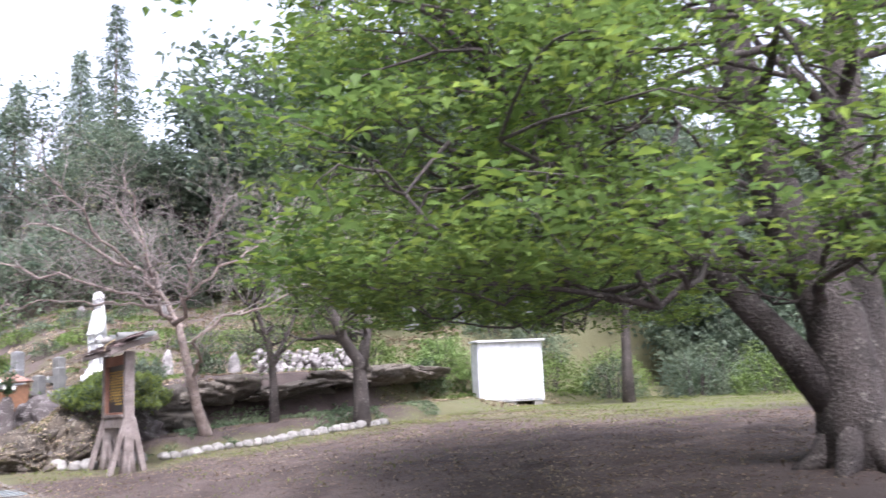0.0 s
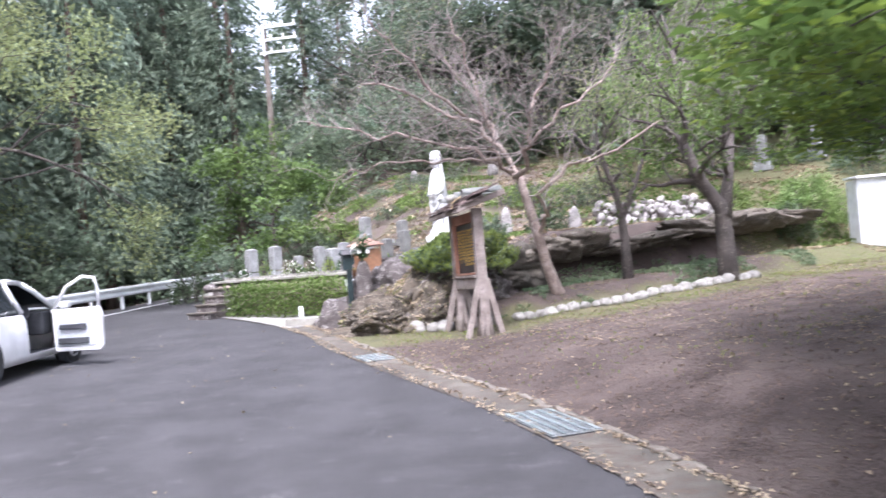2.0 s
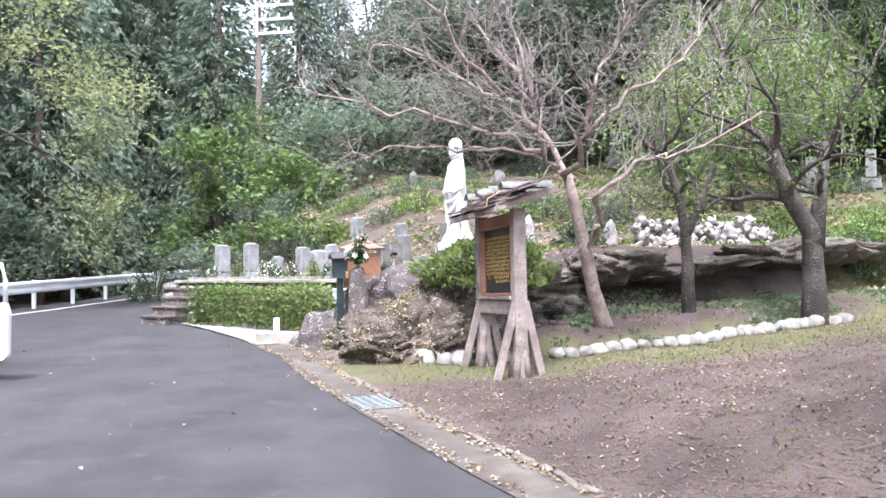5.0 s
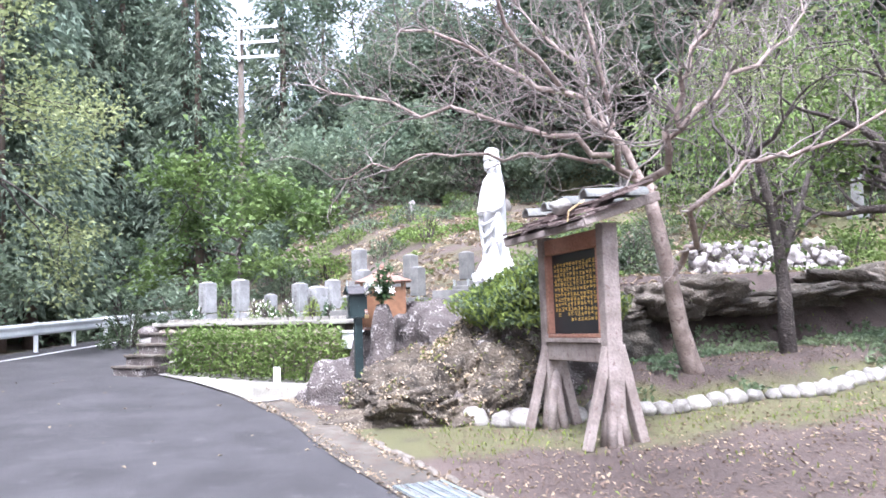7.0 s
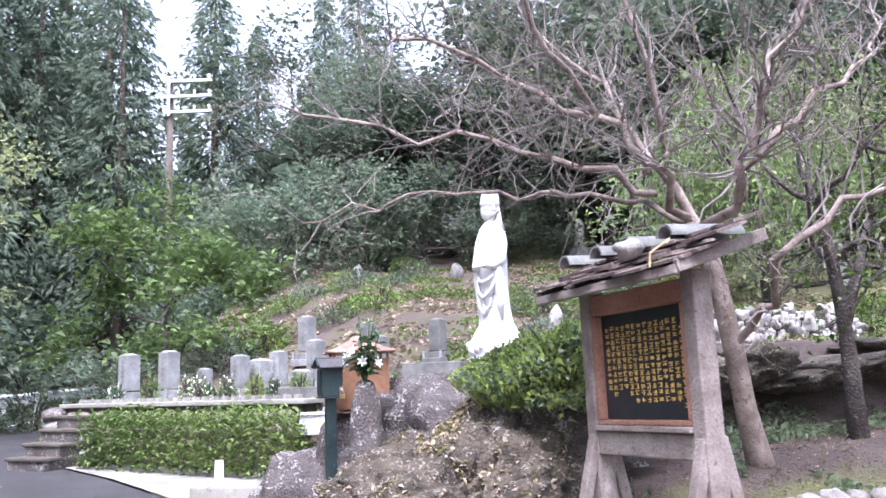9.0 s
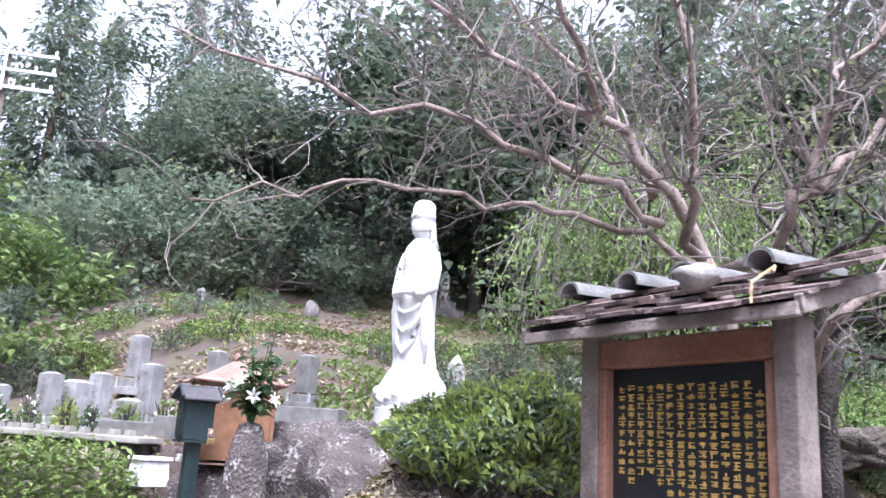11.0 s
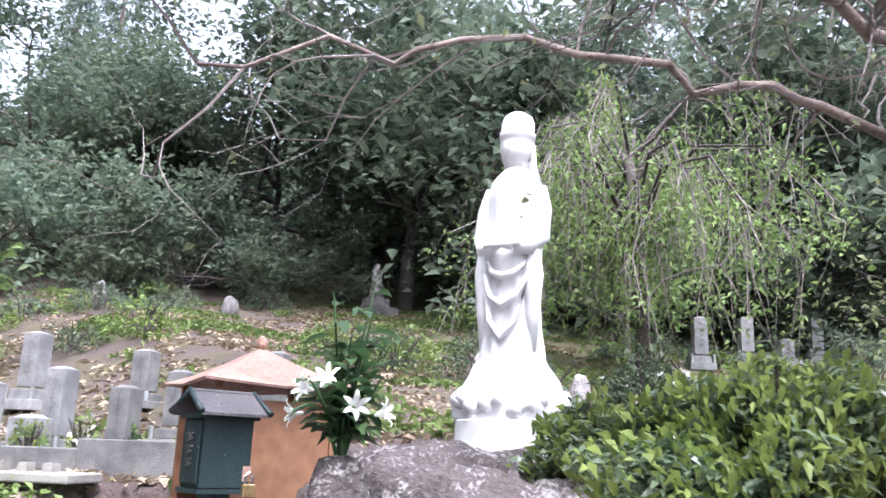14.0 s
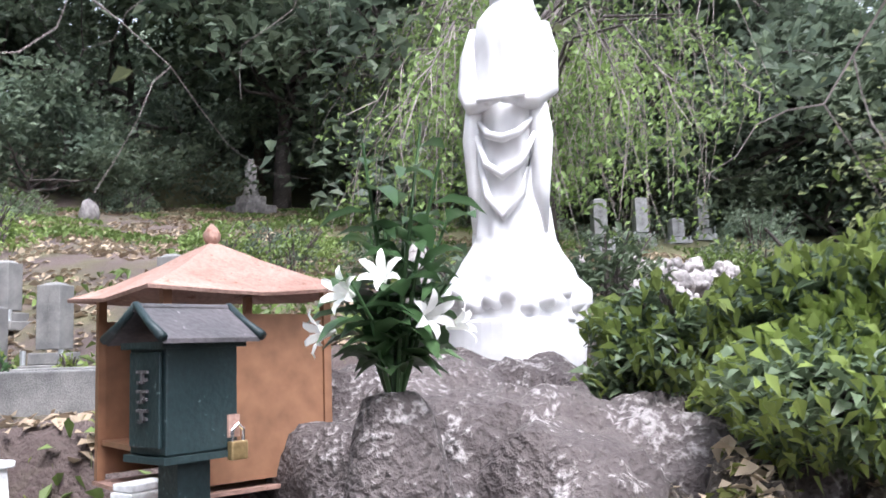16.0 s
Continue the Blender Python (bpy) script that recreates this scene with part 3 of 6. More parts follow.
def maple():
    """The large maple whose layered green boughs hang over the lawn."""
    rng = np.random.default_rng(11)
    x, y = 7.25, 4.65
    z = land(x, y)
    top = thing("maple_tree", "large spreading maple with layered bright green boughs", "tree", pose(x, y, z))
    b, tips = Build(), []
    stems = [
        ([(0, 0, -0.3), (-0.02, 0.05, 0.5), (-0.05, 0.1, 1.3), (-0.25, 0.4, 2.4), (-0.3, 0.7, 4.0), (-0.2, 0.9, 6.0)], 0.36),
        ([(0.1, 0.0, -0.3), (0.3, 0.1, 1.0), (0.6, 0.3, 2.5), (0.8, 0.2, 4.5), (1.2, 0.3, 6.2)], 0.33),
        ([(-0.1, 0.1, 0.5), (-0.45, 0.45, 1.2), (-0.8, 0.9, 1.9), (-1.3, 1.5, 2.8), (-2.0, 2.3, 3.8)], 0.17),
    ]
    for pts, r in stems:
        n = len(pts) - 1
        b.tube(pts, [r * (1.25 if i == 0 else 1 - 0.62 * i / n) for i in range(n + 1)], 12)
    for k in range(8):
        a = k * 0.8 + 0.2
        b.tube([(math.cos(a) * 0.2, math.sin(a) * 0.2, 0.3), (math.cos(a) * 0.42, math.sin(a) * 0.42, 0.03), (math.cos(a) * 0.75, math.sin(a) * 0.75, -0.12)], [0.15, 0.11, 0.03], 7)
    part("trunk", b, BARK, top, "dark rough bark with several stems", smooth=True)
    boughs = Build()
    for k in range(46):
        s = stems[k % 3][0]
        i = int(rng.integers(3, len(s)))
        st = Vector(s[i - 1]).lerp(Vector(s[i]), rng.uniform(0, 1))
        a = rng.uniform(0, 2 * math.pi) if k % 2 else rng.uniform(1.6, 3.7)
        grow(boughs, tips, st, (math.cos(a), math.sin(a), rng.uniform(0.05, 0.5)), rng.uniform(1.6, 2.7), 0.075, rng, 3, 5, 0.1, 0.35, 3, 0.02, 1.55)
    part("bough", boughs, BARK, top, smooth=True)
    t = np.asarray(tips)
    c = around(t, 62000, 0.14, rng, 0.2)
    c = c[c[:, 2] > 1.2]
    part("crown", Build().leaves(c, 0.085, rng, 0.8, 1.8), MAPLE, top)
    outer = t[np.hypot(t[:, 0], t[:, 1]) > 1.6]
    c = around(outer, 20000, 0.12, rng, 0.15)
    c = c[c[:, 2] > 1.2]
    part("young_foliage", Build().leaves(c, 0.09, rng, 0.85, 2.4), YOUNGMAPLE, top, "yellow-green young leaves at the bough ends")
    return top


bare_tree()
maple()

# trees in the bed behind the lawn
def bed_tree(x, y, seed, stems, label, leaf, leaves, size, thick):
    rng = np.random.default_rng(seed)
    z = land(x, y)
    top = thing("garden_tree", label, "tree", pose(x, y, z), "trees in the bed")
    b, tips = Build(), []
    for pts, r in stems:
        n = len(pts) - 1
        b.tube(pts, [r * (1.25 if i == 0 else 1 - 0.5 * i / n) for i in range(n + 1)], 10)
        for k in range(6):
            grow(b, tips, pts[-1] if k < 3 else pts[-2], (rng.normal(), rng.normal(), rng.uniform(0.2, 1.0)), rng.uniform(0.7, 1.2), r * 0.4, rng, 2, 5, 0.02, 0.5, 3, 0.03)
    part("trunk", b, BARK, top, smooth=True)
    part("crown", Build().leaves(around(tips, leaves, thick, rng), size, rng, 0.5, 1.7), leaf, top)
    return top


bed_tree(8.2, 16.7, 21, [([(0, 0, -0.3), (0, 0, 0.6), (-0.03, 0, 1.4), (-0.45, -0.1, 1.9), (-0.8, -0.2, 2.6)], 0.19), ([(0, 0, 1.2), (0.22, 0.1, 2.0), (0.4, 0.2, 2.8)], 0.13)], "stout dark-barked tree with two forks and light green leaves", MAPLE, 1800, 0.1, 0.2)
bed_tree(6.45, 17.3, 22, [([(0, 0, -0.3), (0.0, 0, 0.7), (-0.04, 0, 1.3), (-0.2, -0.1, 1.8), (-0.5, -0.3, 2.4)], 0.1), ([(-0.03, 0, 1.2), (0.3, 0.1, 1.7), (0.55, 0.1, 2.3)], 0.07)], "slim grey garden tree with sparse small leaves", OLIVELEAF, 1300, 0.07, 0.22)
bed_tree(15.8, 16.5, 24, [([(0, 0, -0.3), (0.05, 0, 1.3), (0.1, 0, 2.4), (0, 0, 3.6)], 0.16)], "young tree with a straight trunk and green leaves", MAPLE, 6000, 0.13, 0.35)

# the forest: a few kinds, copied along the slopes
rng = np.random.default_rng(3)
KINDS = {
    "cedar": [conifer("cedar_tree", 31 + k, 16 + 2 * k, 2.7 + 0.2 * k, 7800, 0.1) for k in range(3)],
    "broad": [broadleaf("forest_tree", 41 + k, 8.5 + 1.2 * k, 6500, HAZED_BROAD, 0.3, "dark leafy evergreen tree of the hillside forest", "forest trees", spread_=0.55, stem=0.22) for k in range(4)],
    "low": [broadleaf("understorey_tree", 51 + k, 4.4 + 0.6 * k, 4200, HAZED_BROAD, 0.22, "low dark evergreen tree at the forest edge", "forest trees", thick=0.09, spread_=0.4, stem=0.1) for k in range(3)],
}
used = set()


def plant(kind, x, y, s=1.0):
    k = KINDS[kind][int(rng.integers(0, len(KINDS[kind])))]
    m = pose(x, y, land(x, y) - 0.05, 0, 0, rng.uniform(0, 360)) @ Matrix.Scale(s, 4)
    if k.name not in used:
        used.add(k.name)
        k.matrix_world = m
        return k
    k2 = copy_thing(k, m)
    k2.scale = (s, s, s)
    return k2


WOODS_X = [-16, -12, -9.5, -6.8, -1.5, 3, 7, 13, 18, 21, 23.5, 26, 28, 29]
WOODS_Y = [2, 18, 31, 41, 46, 40.5, 39.5, 39, 34, 28.5, 23, 15, 4, -6]
for row in range(4):
    for i in range(len(WOODS_X) - 1):
        a, c = Vector((WOODS_X[i], WOODS_Y[i], 0)), Vector((WOODS_X[i + 1], WOODS_Y[i + 1], 0))
        out = Vector((c.y - a.y, a.x - c.x, 0)).normalized() * -1
        n = max(2, int((c - a).length / (2.6 + 0.5 * row)))
        for k in range(n):
            p = a.lerp(c, (k + rng.uniform(0.1, 0.9)) / n) + out * (row * 3.4 + rng.uniform(-0.8, 0.8))
            left = i < 4
            if (-4 < p.x < 7.6 and 36 < p.y < 45.5 and (row > 0 or left)) or (row > 1 and -1 < p.x < 15 and p.y > 42 and k % 2):
                continue
            if math.hypot(p.x - 13.5, p.y - 36.2) < 2.6:
                continue
            if row == 0:
                plant("low", p.x, p.y, rng.uniform(0.8, 1.15)) if not left or k % 3 == 0 else plant("cedar", p.x, p.y, rng.uniform(0.8, 1.1))
            else:
                plant("cedar" if left or rng.uniform() < 0.22 else "broad", p.x, p.y, rng.uniform(0.85, 1.2) * (0.78 if 2 < p.x < 14 and p.y > 40 else 1.0))

# the far canopy that closes the slopes behind the planted trees
rng = np.random.default_rng(33)
cx, cy = rng.uniform(-45, 60, 60000), rng.uniform(5, 80, 60000)
c = []
for x, y in zip(cx, cy):
    line = float(np.interp(x, WOODS_X[2:12], WOODS_Y[2:12]))
    if (y > line + 5 and x > -9) or (x < rail_x(y) - 7 and y < 60):
        c.append((x, y, land(x, y) + rng.uniform(0.0, 3.2)))
c = np.array(c)
single("far_canopy", Build().leaves(c, 0.95, rng, 0.25, 1.7), HAZED_CEDAR, "dense green forest canopy covering the far slopes, haze put into its colour", "forest", kind="stuff")

for x, y, u in ((-6.5, 47, 1.15), (-4.4, 49, 1.2), (-2.6, 47.5, 1.1), (-7.5, 44.5, 1.1), (-9.0, 42, 1.15), (4.0, 50, 0.8), (9.5, 52, 0.85)):
    plant("cedar", x, y, u)
for x, y, u in ((15.5, 37.5, 1.35), (18.5, 33.8, 1.35), (17.2, 36, 1.3), (20.8, 31, 1.35), (12.8, 41.5, 1.35), (22.8, 27.5, 1.3)):
    plant("broad", x, y, u)
plant("low", 1.6, 40.2, 1.0)
plant("low", -4.6, 41.5, 1.2)

# further trees with a look of their own
t_ = broadleaf("light_green_tree", 61, 4.6, 5200, LIGHTLEAF, 0.2, "low spreading tree with light green layered leaves", "", thick=0.08, spread_=0.3, stem=0.2)
t_.matrix_world = pose(-0.2, 31.2, land(-0.2, 31.2) - 0.1)
t_ = broadleaf("roadside_tree", 62, 10.5, 8500, OLIVELEAF, 0.15, "roadside tree with thin yellow-green young foliage", "", thick=0.16, spread_=0.38, stem=0.4)
t_.matrix_world = pose(-9.3, 29.0, land(-9.3, 29.0))
copy_thing(t_, pose(-11.5, 24.0, land(-11.5, 24.0), 0, 0, 130))


def weeping_tree(x, y, seed, h):
    rng = np.random.default_rng(seed)
    top = thing("weeping_tree", "weeping tree with long drooping grey twigs and pale green leaves", "tree", pose(x, y, land(x, y)))
    b, tw, tips = Build(), Build(), []
    b.tube([(0, 0, -0.3), (-0.2, 0, h * 0.3), (-0.5, -0.1, h * 0.62)], [0.16, 0.12, 0.08], 8)
    for k in range(34):
        a = rng.uniform(0, 6.28)
        s = Vector((-0.35, 0, h * rng.uniform(0.35, 0.65)))
        out = Vector((math.cos(a), math.sin(a), 0))
        reach = rng.uniform(0.25, 0.62) * h
        arch = [s, s + out * reach * 0.35 + Vector((0, 0, h * 0.18)), s + out * reach * 0.7 + Vector((0, 0, h * 0.14)), s + out * reach + Vector((0, 0, -h * 0.08))]
        b.tube(arch, [0.04, 0.03, 0.02, 0.01], 5, False)
        for j in range(16):
            i = int(rng.integers(1, 4))
            p = arch[i - 1].lerp(arch[i], rng.uniform(0, 1))
            drop = rng.uniform(0.4, 2.6)
            swing = Vector((rng.normal(), rng.normal(), 0)) * 0.35
            q = [p, p + out * 0.2 + swing * 0.4 + Vector(rng.normal(size=3) * 0.12) - Vector((0, 0, drop * 0.35)), p + out * 0.28 + swing + Vector(rng.normal(size=3) * 0.18) - Vector((0, 0, drop))]
            tw.tube(q, [0.011, 0.008, 0.004], 3, False)
            tips.extend(tuple(q[0].lerp(q[1], u)) for u in (0.4, 0.8))
            tips.extend(tuple(q[1].lerp(q[2], u)) for u in (0.2, 0.5, 0.8, 1.0))
    part("trunk", b, BARK, top, smooth=True)
    part("hanging_twig", tw, TWIG, top, "thin grey hanging twigs")
    part("crown", Build().leaves(around(tips, 12000, 0.16, rng), 0.13, rng, 0.1, 2.2), LIGHTLEAF, top)
    return top


weeping_tree(12.2, 25.3, 71, 6.6)
weeping_tree(16.5, 29.5, 72, 7.5)

# shrubs on the hill and terrace
rng = np.random.default_rng(77)
for k in range(46):
    x, y = rng.uniform(2.5, 19), rng.uniform(25.5, 38)
    if (y < 27 + 0.1 * x and x < 6) or (x > 8 and y > 31 and abs((y - 36.2) - 1.32 * (x - 13.5)) < 2.2):
        continue
    s = rng.uniform(0.6, 1.5)
    bush("hill_shrub", 100 + k, s * 1.3, s * 1.2, s * 0.55, int(420 * s), (SHRUBLEAF, HEDGELEAF, HAZED_BROAD)[k % 3], 0.12, "low leafy shrub on the leaf-strewn hillside", pose(x, y, land(x, y)), "hillside shrubs")
bush("round_shrub", 160, 2.4, 2.2, 1.5, 5000, LIGHTLEAF, 0.11, "rounded yellow-green garden shrub on the hillside", pose(13.2, 21.5, land(13.2, 21.5)))
for k, (x, y, s) in enumerate([(-3.2, 32.5, 1.6), (0.9, 29.4, 1.5), (2.0, 30.2, 1.2), (-0.9, 28.0, 1.2), (17.5, 22.5, 2.0), (19.5, 21, 2.2), (21, 18, 2.2), (16.6, 23.5, 1.8), (11.0, 21.6, 1.3), (5.9, 20.4, 0.9), (4.6, 20.6, 1.0), (22.5, 14, 2.4), (24, 10, 2.6), (15.4, 21.6, 1.7), (16.6, 20.6, 1.9), (18.2, 19.6, 2.0), (19.6, 17.6, 2.1), (20.4, 15.6, 2.2), (12.4, 21.0, 1.2), (21.5, 12, 2.2)]):
    bush("garden_shrub", 170 + k, s * 1.3, s * 1.3, s * 0.8, int(1300 * s), (SHRUBLEAF, HAZED_BROAD, HEDGELEAF)[k % 3], 0.12, "dense dark green shrub beside the graveyard", pose(x, y, land(x, y) - 0.05), "garden shrubs")


# ---- rocks ----
def blob(rx, ry, rz, seed, n=(64, 40), lumps=0.22, crag=0.07, flat=0.0):
    b = Build()
    for j in range(n[1] + 1):
        ph = math.pi * j / n[1] - math.pi / 2
        for i in range(n[0]):
            a = 2 * math.pi * i / n[0]
            d = Vector((math.cos(ph) * math.cos(a), math.cos(ph) * math.sin(a), math.sin(ph)))
            r = 1 + lumps * noise.noise(d * 1.6 + Vector((seed, 0, 0))) + 0.45 * crag * (noise.ridged_multi_fractal(d * 2.6 + Vector((0, seed, 0)), 0.75, 2.3, 6, 1.0, 2.0) - 1.2)
            cell = noise.voronoi(d * 3.2 + Vector((seed, seed, 0)))[0]
            r -= 0.3 * crag * max(0.0, 0.18 - (cell[1] - cell[0])) / 0.18
            z = d.z * r
            b.v.append((d.x * r * rx, d.y * r * ry, (z if z < flat or not flat else flat + (z - flat) * 0.25) * rz))
    for j in range(n[1]):
        for i in range(n[0]):
            p, q = j * n[0] + i, j * n[0] + (i + 1) % n[0]
            b.f.append((p, q, q + n[0], p + n[0]))
    return b


single("statue_rock", blob(1.72, 1.95, 1.22, 2.0, (180, 100), 0.16, 0.18), ROCK, "large lichen-spotted grey rock carrying the white statue", "rock", smooth=True, m=pose(3.02, 19.1, 0.56))
mossy = blob(1.3, 1.05, 1.12, 5.3, (180, 100), 0.34, 0.3)
mossy.v = [(x, y, z * min(max(0.78 + 0.34 * x / 1.25 + 0.14 * y, 0.4), 1.15) if z > 0 else z) for x, y, z in mossy.v]
MOSSYROCK = mat("mossy_rock", (0.04, 0.032, 0.025), (0.13, 0.105, 0.08), 4, 34, 0.95, 1.0, c=(0.27, 0.235, 0.19), cover=0.54, depth=0.05)
single("mossy_rock", mossy, MOSSYROCK, "low rough brown rock with moss at the road", "rock", smooth=True, m=pose(2.1, 17.85, 0.3))
rng = np.random.default_rng(57)
face = [v for v in mossy.v if v[2] > -0.1 and fbm(v[0], v[1], v[2], 2.6) > 0.02]
pick = np.array([face[k] for k in rng.integers(0, len(face), 2600)]) * 1.012 + rng.normal(size=(2600, 3)) * 0.012 + np.array([2.1, 17.85, 0.3])
single("rock_leaf_litter", Build().leaves(pick[:1700], 0.06, rng, 0.6, 1.7), DRYLEAF, "dry leaves and straw caught on the mossy rock", "leaf litter", kind="stuff")
single("rock_moss", Build().leaves(pick[1700:], 0.055, rng, 0.3, 2.4), GRASSBLADE, "tufts of yellow-green moss on the roadside rock", "moss", kind="stuff")
single("mossy_rock", blob(0.6, 0.5, 0.5, 8.1, (60, 36), 0.25, 0.14), ROCK, "low craggy rock at the roadside", "rock", smooth=True, m=pose(1.15, 19.6, 0.42))
BANKROCK = mat("bank_rock", (0.075, 0.062, 0.05), (0.16, 0.135, 0.11), 2.2, 32, 0.95, 1.0, c=(0.27, 0.24, 0.2), cover=0.57, depth=0.05)
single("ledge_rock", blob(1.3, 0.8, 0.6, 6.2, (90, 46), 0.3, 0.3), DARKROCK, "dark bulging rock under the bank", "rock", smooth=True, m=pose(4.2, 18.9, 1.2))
# set back under the slabs; its dark colour stands in for the hollow's shade
single("ledge_rock", blob(2.3, 0.6, 0.55, 3.7, (120, 50), 0.3, 0.4), DARKROCK, "rock coloured dark for the shaded hollow behind the garden trees", "rock", smooth=True, m=pose(6.9, 19.35, 1.25))
rng = np.random.default_rng(58)
x = 4.5
while x < 11.6:
    w = rng.uniform(0.45, 0.95)
    y = float(np.interp(x + w * 0.6, BANK_X, BANK_Y)) + 0.45 + rng.uniform(-0.12, 0.12)
    single("ledge_slab", blob(w, 0.6, rng.uniform(0.13, 0.27), 80.0 + x, (44, 24), 0.4, 0.35), BANKROCK, "flat weathered rock slab overhanging the bank", "rock", "bank slabs", smooth=True,
           m=pose(x + w * 0.6, y, 1.56 + 0.045 * (x - 4.5) + rng.uniform(-0.16, 0.12), rng.uniform(-12, 6), rng.uniform(-11, 11), rng.uniform(-24, 24)))
    x += w * 1.05

stones = [blob(0.16, 0.13, 0.11, 11.0 + k, (18, 11), 0.3, 0.06).mesh("border_stone", BOULDER, True) for k in range(4)]
rng = np.random.default_rng(8)
x = 3.95
while x < 8.9:
    y = float(np.interp(x, BED_X, BED_Y))
    s = rng.uniform(0.6, 1.1)
    ob = new("border_stone", stones[int(rng.integers(0, 4))])
    ob.matrix_world = pose(x, y - 0.02, ground_z(x, y) + 0.045, rng.uniform(-15, 15), rng.uniform(-15, 15), rng.uniform(0, 360)) @ Matrix.Scale(s, 4)
    tagged(ob, "rounded pale grey stone edging the garden bed", "stone", "bed border stones")
    x += 0.25 * s * rng.uniform(0.85, 1.05)
for x, y, s in ((2.25, 16.9, 1.1), (2.5, 16.7, 0.9), (2.72, 16.62, 1.2), (3.25, 16.5, 1.2), (3.5, 16.4, 1.3), (2.4, 17.1, 1.0)):
    ob = new("border_stone", stones[int(rng.integers(0, 4))])
    ob.matrix_world = pose(x, y, ground_z(x, y) + 0.06, 0, 10, rng.uniform(0, 360)) @ Matrix.Scale(s, 4)
    tagged(ob, "rounded pale grey stone edging the garden bed", "stone", "bed border stones")

# pale cobble wall on the terrace
wall = thing("cobble_wall", "low dry wall of pale rounded cobbles on the terrace", "wall", pose(8.9, 21.0, land(8.9, 21.0)))
part("core", Build().box(-1.45, 0.1, -0.2, 1.45, 0.45, 0.5, taper=0.03), DARKROCK, wall, bevel=0.03)
PALESTONE = mat("pale_cobble", (0.16, 0.148, 0.145), (0.37, 0.345, 0.335), 5, 45, 0.9, 0.5, c=(0.1, 0.085, 0.08), cover=0.54, vary=0.6)
pale = [blob(0.15, 0.13, 0.11, 21.0 + k, (14, 9), 0.7, 0.3).mesh("cobble", PALESTONE, True) for k in range(3)]
for j in range(4):
    for i in range(14 - 2 * (j == 3)):
        ob = part("cobble", pale[int(rng.integers(0, 3))], None, wall)
        ob.matrix_basis = pose(-1.5 + 0.22 * i + 0.1 * (j % 2) + rng.uniform(-0.03, 0.03), 0.06 + 0.04 * j, 0.05 + 0.15 * j + rng.uniform(-0.06, 0.06), rng.uniform(0, 60), rng.uniform(0, 40), rng.uniform(0, 360)) @ Matrix.Scale(rng.uniform(0.5, 1.25), 4)


